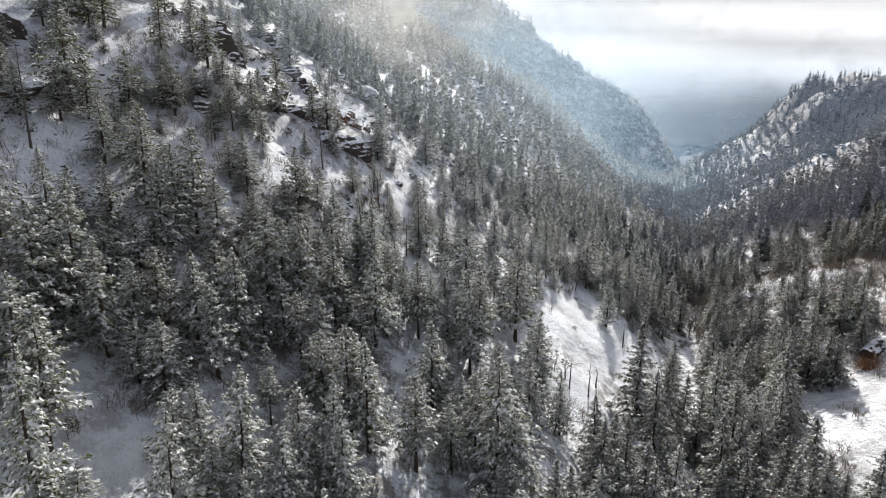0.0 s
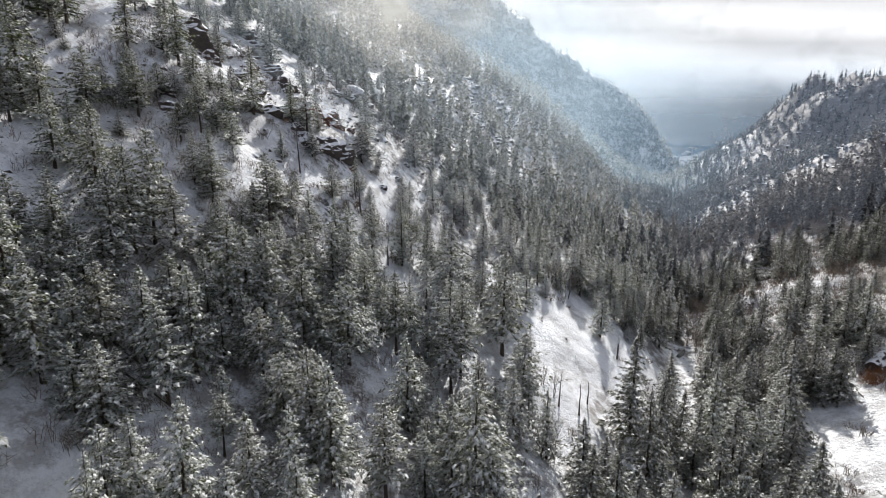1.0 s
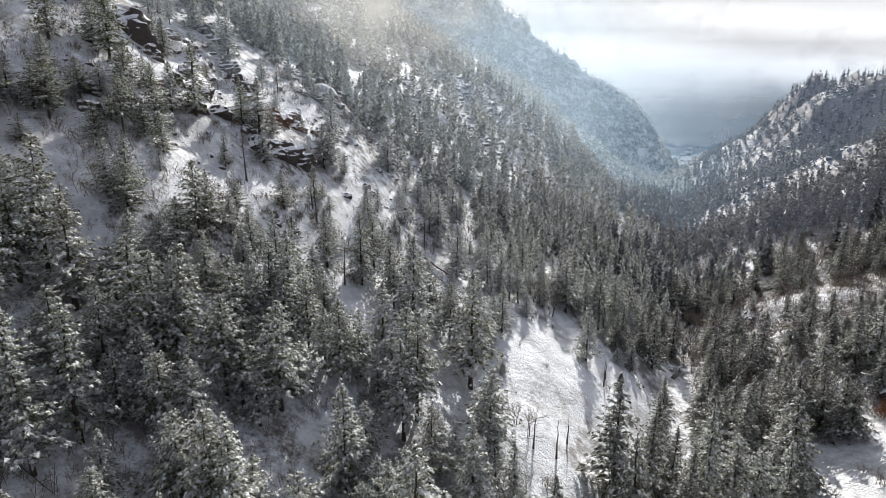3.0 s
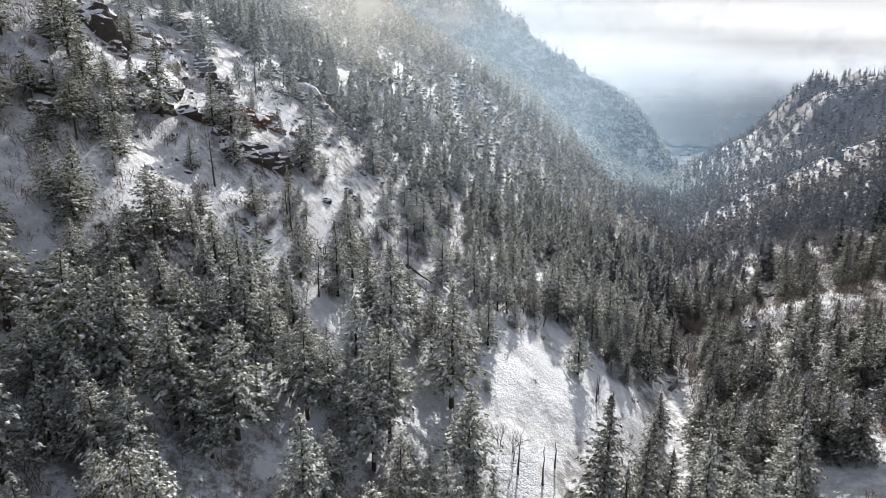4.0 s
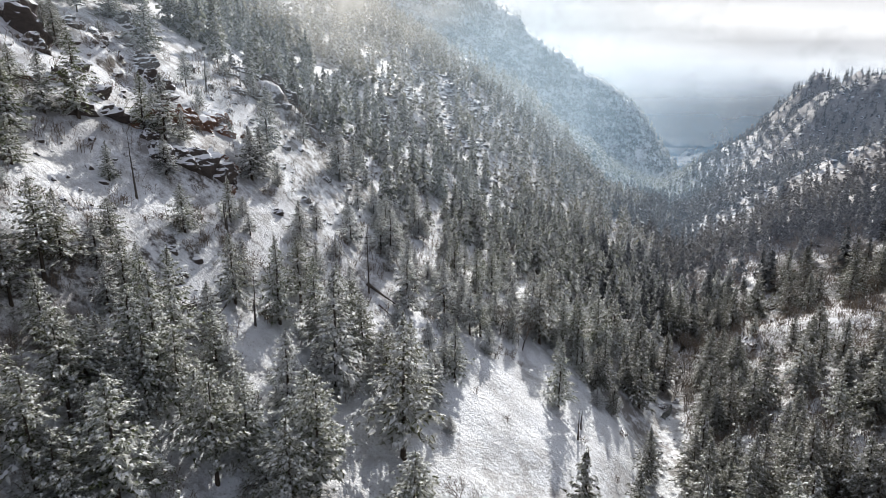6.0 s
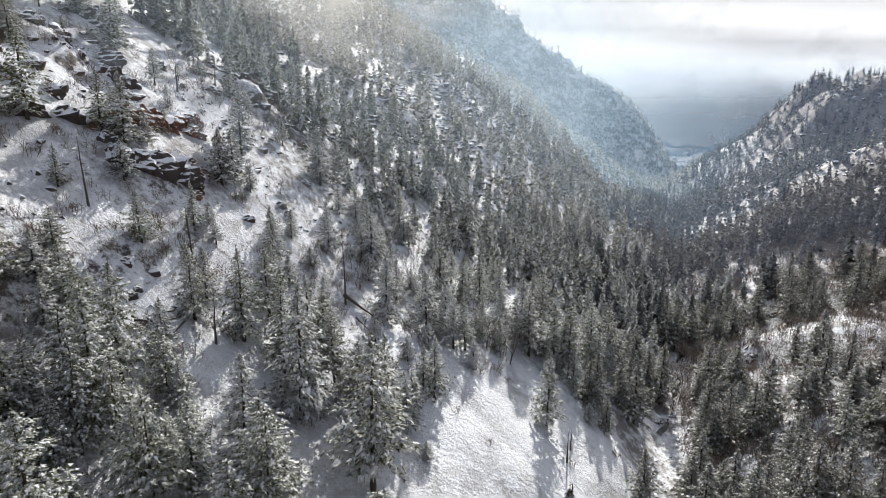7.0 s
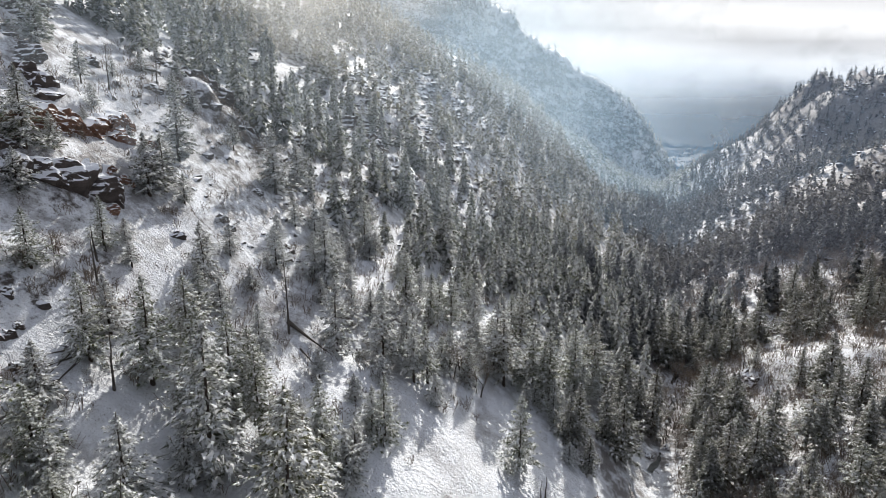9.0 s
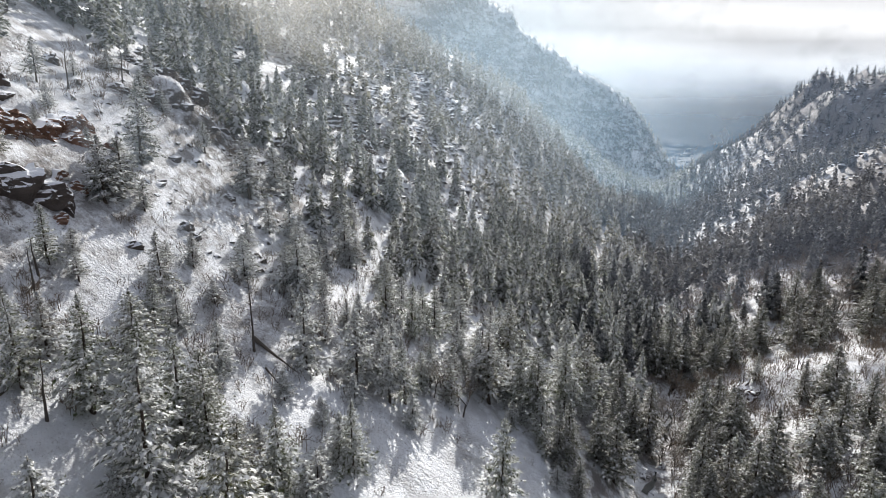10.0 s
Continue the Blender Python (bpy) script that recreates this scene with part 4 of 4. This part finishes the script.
def cliff(line, tall, seed):
    """A band of bare rock along the slope: a broken, stepped face that leans back, with a shelf behind it. line: x, y of its foot."""
    rng = np.random.RandomState(seed)
    xs, ys = np.array(line, float).T
    run = np.concatenate([[0], np.cumsum(np.hypot(np.diff(xs), np.diff(ys)))])
    cols, rows, back = int(run[-1] / 0.28), 26, 7
    out = Vector((CS, -SN, 0))
    verts, faces = [], []
    off = Vector(rng.uniform(-80, 80, 3))
    for i in range(cols + 1):
        d = run[-1] * i / cols
        x, y = np.interp(d, run, xs), np.interp(d, run, ys)
        foot = float(surf(x + CS * 0.8, y - SN * 0.8)) - 1.0
        ends = min(1, min(d, run[-1] - d) / 3.5)
        h = tall * (0.25 + 0.75 * ends) * (0.85 + 0.45 * noise.noise(Vector((d * 0.35, seed, 0)))) + 1.0
        for j in range(rows + back + 1):
            f = min(j / rows, 1.0)
            z = foot + h * f
            p = Vector((x, y, z)) - out * (0.9 * f + 0.5)
            block = noise.cell(Vector((d * 0.42 + 0.35 * z, z * 0.55 - 0.2 * d, 0.0)) + off) * 0.9
            block += noise.cell(Vector((d * 1.1 - 0.4 * z, z * 1.5 + 0.3 * d, 3.0)) + off) * 0.4
            rough = noise.noise(Vector((d, z * 1.6, 0)) * 0.5 + off) * 0.9 + noise.noise(Vector((d, z, 5)) * 1.7 + off) * 0.25
            p += out * (block + rough) * (0.4 + 0.6 * ends) * (1 - 0.3 * f)
            if j > rows:
                q = (j - rows) / back
                p -= out * (4.5 * q)
                p.z += 0.35 * q + 0.5 * noise.noise(Vector((d * 0.8, q * 4, 9)) + off) * q
                p.z = min(p.z, z + 0.4)
            verts.append(p)
    k = rows + back + 1
    for i in range(cols):
        for j in range(k - 1):
            o = i * k + j
            faces.append((o, o + k, o + k + 1, o + 1))
    ob = new("rock_cliff", mesh_from("rock_cliff", verts, faces, [RED_ROCK]))
    tagged(ob, "reddish-brown broken rock cliff with snow on its ledges", "cliff", "rock cliffs on the upper slope")


for line, tall, seed in [([(-31.5, 150.5), (-28.6, 156.5), (-26.2, 164.0), (-24.6, 171.0), (-23.8, 178.0)], 5.8, 3), ([(-25.2, 149.0), (-22.4, 154.5), (-21.0, 160.5), (-20.6, 166.0)], 3.6, 8), ([(-47.0, 139.0), (-43.0, 146.0), (-42.0, 152.0)], 3.0, 12)]:
    cliff(line, tall, seed)


def scree():
    """Ledges and broken stones on the steep upper slope, past counting."""
    forms = []
    for k in range(5):
        rng = np.random.RandomState(200 + k)
        bm = bmesh.new()
        bmesh.ops.create_icosphere(bm, subdivisions=1, radius=1.0)
        cuts = [(Vector(rng.normal(0, 1, 3)).normalized(), rng.uniform(0.35, 0.75)) for j in range(8)]
        for v in bm.verts:
            for nrm, d in cuts:
                over = v.co.dot(nrm) - d
                if over > 0:
                    v.co -= nrm * over * 0.95
        bm.verts.index_update()
        forms.append((np.array([v.co[:] for v in bm.verts]), np.array([[v.index for v in f.verts] for f in bm.faces])))
        bm.free()

    def chance(x, y):
        n = across(x, y)
        if abs(n - 7 - 3 * math.sin(along(x, y) / 31)) < 3.5 and 150 < along(x, y) < 265:
            return 0.55
        on = rib(x, y)
        if on > 0.12:
            return 2.2 * on
        if n > -58:
            if n > 60 and along(x, y) > 250:
                return 0.6 * max(patchy(x, y, 40, 53) + patchy(x, y, 12, 54) - 0.8, 0)
            return 0.10 if 14 < n < 60 and along(x, y) > 190 and patchy(x, y, 14, 52) > 0.6 else 0
        return 2.4 * max(patchy(x, y, 26, 50) * 1.2 + patchy(x, y, 8, 51) * 0.8 - 1.05, 0)
    verts, faces, total = [], [], 0
    for x, y in scatter(-110, 480, 70, 720, 2.6, chance, 0.5):
        v, f = forms[RNG.randint(5)]
        r, a = RNG.uniform(0.35, 1.0) ** 1.5 * (np.interp(y, [120, 200, 400], [1.1, 1.9, 3.8]) if abs(across(x, y)) > 14 else 0.9), 0.6 + RNG.normal(0, 0.5)
        rot = np.array([[math.cos(a) * r, -math.sin(a) * r * 0.7, 0], [math.sin(a) * r, math.cos(a) * r * 0.7, 0], [0, 0, r * RNG.uniform(0.45, 0.9)]])
        verts.append(v @ rot.T + np.array([x, y, float(surf(x, y)) - r * 0.05]))
        faces.append(f + total)
        total += len(v)
    ob = new("scree", mesh_from("scree", np.concatenate(verts), np.concatenate(faces), [STONE]))
    tagged(ob, "dark broken ledges and stones half buried in snow", "rocks", kind="stuff")


scree()

# ---- dead wood ----


def snag(x, y, h, branchy):
    rng = np.random.RandomState(int(abs(x * 13 + y * 7)))
    base = new("dead_tree")
    base.matrix_basis = Matrix.LocRotScale((x, y, float(surf(x, y))), Euler((rng.uniform(-0.05, 0.05), rng.uniform(-0.05, 0.05), 0)), None)
    part("trunk", mesh_from("trunk", *loose(trunk_tris(h, 0.20, 7, rng)), [DEAD], smooth=True), base)
    tri = []
    for k in range(branchy):
        z = h * rng.uniform(0.25, 0.97)
        a = rng.uniform(0, 6.28)
        ln = rng.uniform(0.5, 1.7) * (1.2 - z / h)
        o = np.array([0, 0, z])
        e = o + np.array([math.cos(a) * ln, math.sin(a) * ln, rng.uniform(-0.35, 0.15) * ln])
        strip(o, e, 0.035, 0.012, tri, rng.uniform(0, 3))
        for j in range(2):
            m = o + (e - o) * rng.uniform(0.4, 0.9)
            strip(m, m + rng.normal(0, 0.22, 3), 0.018, 0.007, tri, rng.uniform(0, 3))
    part("dead_crown", mesh_from("dead_crown", *loose(np.array(tri)), [DEAD]), base, "broken leafless branches")["kind"] = "stuff"
    tagged(base, "dead grey standing tree trunk with broken branches" if branchy > 12 else "charred dark standing dead trunk", "dead tree", "dead trees on the slopes")


for x, y, h, k in [(-27.4, 136.9, 10.3, 22), (45.9, 143.0, 6.5, 8), (29.4, 110.7, 6.9, 6), (-16.9, 145.6, 5.3, 4), (-15.4, 142.5, 7.2, 6), (6.2, 156.6, 13.3, 60), (-62.9, 92.5, 15.7, 16), (-33.1, 184.4, 8.6, 14), (-8.3, 131.0, 8.0, 26), (25.6, 111.2, 6.6, 30), (32.3, 116.2, 5.1, 8), (-28.9, 195.5, 8.5, 14), (47.5, 147.5, 4.5, 5)]:
    snag(x, y, h, k)


def fallen_log(ax, ay, bx, by, r):
    rng = np.random.RandomState(int(abs(ax * 17 + by * 5)))
    a, b = Vector((ax, ay, float(surf(ax, ay)) + r * 0.8)), Vector((bx, by, float(surf(bx, by)) + r * 0.8))
    ln = (b - a).length
    base = new("fallen_log")
    base.matrix_basis = Matrix.Translation(a) @ (b - a).to_track_quat("Z", "Y").to_matrix().to_4x4()
    part("trunk", mesh_from("trunk", *loose(trunk_tris(ln, r, 8, rng)), [DEAD], smooth=True), base)
    tri = []
    for k in range(14):
        z, t = ln * rng.uniform(0.2, 1), rng.uniform(0, 6.28)
        o = np.array([0, 0, z])
        strip(o, o + np.array([math.cos(t), math.sin(t), 0.6]) * rng.uniform(0.3, 1.0), 0.03, 0.01, tri, rng.uniform(0, 3))
    part("dead_crown", mesh_from("dead_crown", *loose(np.array(tri)), [DEAD]), base, "bare broken branch stubs")["kind"] = "stuff"
    tagged(base, "dark fallen tree trunk lying on the snow", "log", "fallen logs on the slope")


for ends in [(-12.7, 130.9, -13.4, 124.4, 0.13), (-13.7, 131.0, -16.2, 127.2, 0.10), (-14.7, 131.3, -17.3, 128.3, 0.09), (-13.7, 131.7, -14.6, 126.5, 0.08), (6.3, 158.1, 13.2, 155.2, 0.34), (-13.1, 122.2, -13.3, 128.3, 0.16), (-37.5, 77.8, -31.6, 76.3, 0.16), (8.9, 154.1, 12.9, 150.2, 0.15), (16.8, 160.7, 18.6, 158.2, 0.12), (-7.6, 170.8, -6.9, 176.8, 0.15), (-14.5, 121.8, -12.0, 125.0, 0.14), (-36.0, 75.0, -27.2, 73.0, 0.15)]:
    fallen_log(*ends)


# ---- creek ----
def build_creek():
    m, nt, b = material("creek_water", 0.12, 0.5)
    p = position(nt)
    nt.links.new(mix_node(nt, noise_node(nt, p, 0.8, 4), (0.012, 0.016, 0.018), (0.05, 0.055, 0.055)), b.inputs["Base Color"])
    bump_node(nt, noise_node(nt, p, 2.5, 3), 0.4, 0.08, b)
    verts, faces = [], []
    for i, s in enumerate(np.arange(150, 262, 0.7)):
        n = 7 + 3 * math.sin(s / 31) + 0.5 * math.sin(s / 3.9) + 0.35 * math.sin(s / 1.7)
        w = 0.42 + 0.24 * math.sin(s / 2.3) + 0.12 * math.sin(s * 1.9)
        for o in (-w, w):
            x, y = CS * (n + o) + SN * s, -SN * (n + o) + CS * s
            verts.append((x, y, float(surf(x, y)) + 0.12))
        if i and math.sin(s / 4.3) + 0.6 * math.sin(s / 1.9) > 0.15:
            faces.append((2 * i - 2, 2 * i - 1, 2 * i + 1, 2 * i))
    tagged(new("creek", mesh_from("creek", verts, faces, [m], smooth=True)), "narrow dark mountain creek between snowy banks", "creek", kind="structure")


build_creek()

# ---- mist ----


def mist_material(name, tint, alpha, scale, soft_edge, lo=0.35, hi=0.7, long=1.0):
    """Thin vapour as a tinted sheet: it lets most light through and scatters the rest."""
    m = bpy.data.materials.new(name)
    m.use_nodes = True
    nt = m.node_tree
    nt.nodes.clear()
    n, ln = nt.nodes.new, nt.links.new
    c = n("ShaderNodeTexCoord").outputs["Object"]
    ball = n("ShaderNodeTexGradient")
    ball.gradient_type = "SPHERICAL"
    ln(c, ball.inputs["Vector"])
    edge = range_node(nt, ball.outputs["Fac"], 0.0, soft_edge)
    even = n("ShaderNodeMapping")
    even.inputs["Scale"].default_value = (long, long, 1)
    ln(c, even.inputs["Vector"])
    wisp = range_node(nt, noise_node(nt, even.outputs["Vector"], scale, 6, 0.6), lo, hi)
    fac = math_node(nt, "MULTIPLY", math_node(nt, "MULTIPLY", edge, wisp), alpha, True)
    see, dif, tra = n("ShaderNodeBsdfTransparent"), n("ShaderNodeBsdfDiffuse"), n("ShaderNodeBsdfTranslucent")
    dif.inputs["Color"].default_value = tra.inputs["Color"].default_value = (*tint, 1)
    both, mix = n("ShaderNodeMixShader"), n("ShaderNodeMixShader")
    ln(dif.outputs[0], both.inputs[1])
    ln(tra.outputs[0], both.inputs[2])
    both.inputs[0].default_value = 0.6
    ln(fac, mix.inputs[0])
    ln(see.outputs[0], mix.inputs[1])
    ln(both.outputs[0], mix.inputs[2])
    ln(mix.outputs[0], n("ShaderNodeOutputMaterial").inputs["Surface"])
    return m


def mist_bank(name, at, size, mat, label):
    """A sheet of vapour, gently billowed. size: half width and half height."""
    k = 14
    verts, faces = [], []
    for j in range(k + 1):
        for i in range(k + 1):
            u, v = 2 * i / k - 1, 2 * j / k - 1
            verts.append((u, 0.05 * noise.noise((u * 2, v * 2, 0.0)), v))
    for j in range(k):
        for i in range(k):
            a = j * (k + 1) + i
            faces.append((a, a + 1, a + k + 2, a + k + 1))
    ob = new(name, mesh_from(name, verts, faces, [mat], smooth=True))
    ob.matrix_basis = Matrix.LocRotScale(at, None, (size[0], size[0], size[1]))
    tagged(ob, label, "mist", kind="stuff")


# the sun's warm glow on the mist is put into its tint
WISP = mist_material("warm_glow_mist", (1.0, 0.96, 0.88), 0.40, 2.2, 0.7, 0.28, 0.72)
# tinted sheets stand for haze; the blue of distance is put into their colour
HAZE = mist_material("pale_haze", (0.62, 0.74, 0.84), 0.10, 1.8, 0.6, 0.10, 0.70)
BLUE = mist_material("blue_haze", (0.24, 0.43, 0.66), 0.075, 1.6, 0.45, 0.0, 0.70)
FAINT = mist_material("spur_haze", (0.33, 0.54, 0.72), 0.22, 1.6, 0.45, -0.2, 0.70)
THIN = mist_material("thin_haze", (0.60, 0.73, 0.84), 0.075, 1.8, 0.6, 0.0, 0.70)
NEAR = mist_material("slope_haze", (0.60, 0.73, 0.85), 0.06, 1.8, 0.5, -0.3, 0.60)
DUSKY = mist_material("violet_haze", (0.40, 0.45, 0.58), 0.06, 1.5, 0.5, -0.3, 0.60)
# blue of the far valley's depth, painted as this sheet's tint
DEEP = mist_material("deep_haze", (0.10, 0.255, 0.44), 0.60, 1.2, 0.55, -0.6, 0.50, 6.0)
CLOUD = mist_material("low_cloud", (0.63, 0.64, 0.655), 1.0, 1.3, 0.26, 0.05, 0.50, 6.0)
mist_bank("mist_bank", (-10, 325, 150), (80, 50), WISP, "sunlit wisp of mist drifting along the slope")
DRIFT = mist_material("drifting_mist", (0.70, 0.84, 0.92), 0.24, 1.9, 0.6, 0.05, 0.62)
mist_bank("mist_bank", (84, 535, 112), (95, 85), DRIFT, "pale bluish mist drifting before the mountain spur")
mist_bank("valley_haze", (-68, 170, 85), (95, 64), NEAR, "pale tinted sheet standing for haze over the wooded slope")
mist_bank("valley_haze", (-45, 240, 105), (150, 105), THIN, "pale tinted sheet standing for haze over the wooded slope")
mist_bank("valley_haze", (-50, 345, 110), (230, 160), HAZE, "pale tinted sheet standing for haze over the wooded slope")
mist_bank("valley_haze", (210, 270, 55), (150, 110), DUSKY, "violet-tinted sheet standing for haze on the shaded side of the canyon")
mist_bank("valley_haze", (170, 400, 40), (250, 130), BLUE, "blue-tinted sheet standing for haze in the canyon")
mist_bank("valley_haze", (-20, 640, 60), (370, 190), FAINT, "blue-tinted sheet standing for haze in the canyon")
mist_bank("valley_haze", (700, 2000, -150), (2600, 430), DEEP, "blue-tinted sheet standing for haze over the wide valley")
mist_bank("cloud_bank", (1100, 3000, 425), (2600, 340), CLOUD, "low grey-white cloud covering the far mountain")


# ---- far town ----
def house_mesh():
    """A plain house with a gabled, snow-covered roof."""
    v = [(-1, -0.7, -0.3), (1, -0.7, -0.3), (1, 0.7, -0.3), (-1, 0.7, -0.3), (-1, -0.7, 0.6), (1, -0.7, 0.6), (1, 0.7, 0.6), (-1, 0.7, 0.6),
         (-1.15, -0.85, 0.58), (1.15, -0.85, 0.58), (1.15, 0, 1.15), (-1.15, 0, 1.15), (-1.15, 0.85, 0.58), (1.15, 0.85, 0.58)]
    f = [(0, 1, 5), (0, 5, 4), (1, 2, 6), (1, 6, 5), (2, 3, 7), (2, 7, 6), (3, 0, 4), (3, 4, 7), (8, 9, 10), (8, 10, 11), (11, 10, 13), (11, 13, 12), (4, 7, 11), (5, 10, 6)]
    return np.array(v), np.array(f), np.array([0] * 8 + [1] * 4 + [0] * 2)


def town():
    m, nt, b = material("house_wall", 0.8, 0.3)
    nt.links.new(mix_node(nt, noise_node(nt, position(nt), 0.05, 2), (0.10, 0.085, 0.07), (0.45, 0.42, 0.38)), b.inputs["Base Color"])
    v, f, k = house_mesh()
    vs, fs, ks = [], [], []
    for i in range(330):
        r, a = RNG.uniform(1500, 4000), radians(RNG.uniform(15, 31))
        x, y, q, t = r * math.sin(a), r * math.cos(a), RNG.uniform(3.5, 6), RNG.uniform(0, 3.14)
        if i < 3:
            x, y, q, t = 752 + 30 * i, 1860 + 40 * i, (13, 8, 9)[i], 0.3
        rot = np.array([[math.cos(t) * q, -math.sin(t) * q, 0], [math.sin(t) * q, math.cos(t) * q, 0], [0, 0, q * 0.8]])
        vs.append(v @ rot.T + np.array([x, y, float(surf(x, y))]))
        fs.append(f + i * len(v))
        ks.append(k)
    ob = new("distant_town", mesh_from("distant_town", np.concatenate(vs), np.concatenate(fs), [m, SNOW], np.concatenate(ks)))
    tagged(ob, "distant houses with snowy roofs in the wide valley", "town", kind="stuff")


def valley_woods():
    """Groves on the wide valley's floor and the mountain foot, far off."""
    cone = []
    for k in range(4):
        a, b = 1.571 * k, 1.571 * (k + 1)
        cone.append(((math.cos(a), math.sin(a), 0), (math.cos(b), math.sin(b), 0), (0, 0, 1)))
    cone, tris = np.array(cone), []
    for i in range(22000):
        r, a = 1750 + 2800 * RNG.uniform() ** 0.8, radians(RNG.uniform(14, 34))
        x, y = r * math.sin(a), r * math.cos(a)
        if patchy(x, y, 160, 61) + 0.6 * patchy(x, y, 50, 62) < 0.66:
            continue
        h, z = RNG.uniform(5, 10), float(surf(x, y))
        if z > -125 + 70 * RNG.uniform():
            continue
        tris.append(cone * (h * 0.24, h * 0.24, h) + np.array([x, y, z - 0.5]))
    ob = new("valley_woods", mesh_from("valley_woods", *loose(np.concatenate(tris)), [DUSK]))
    tagged(ob, "far-off frosted groves on the wide valley floor", "forest", kind="stuff")


town()
valley_woods()
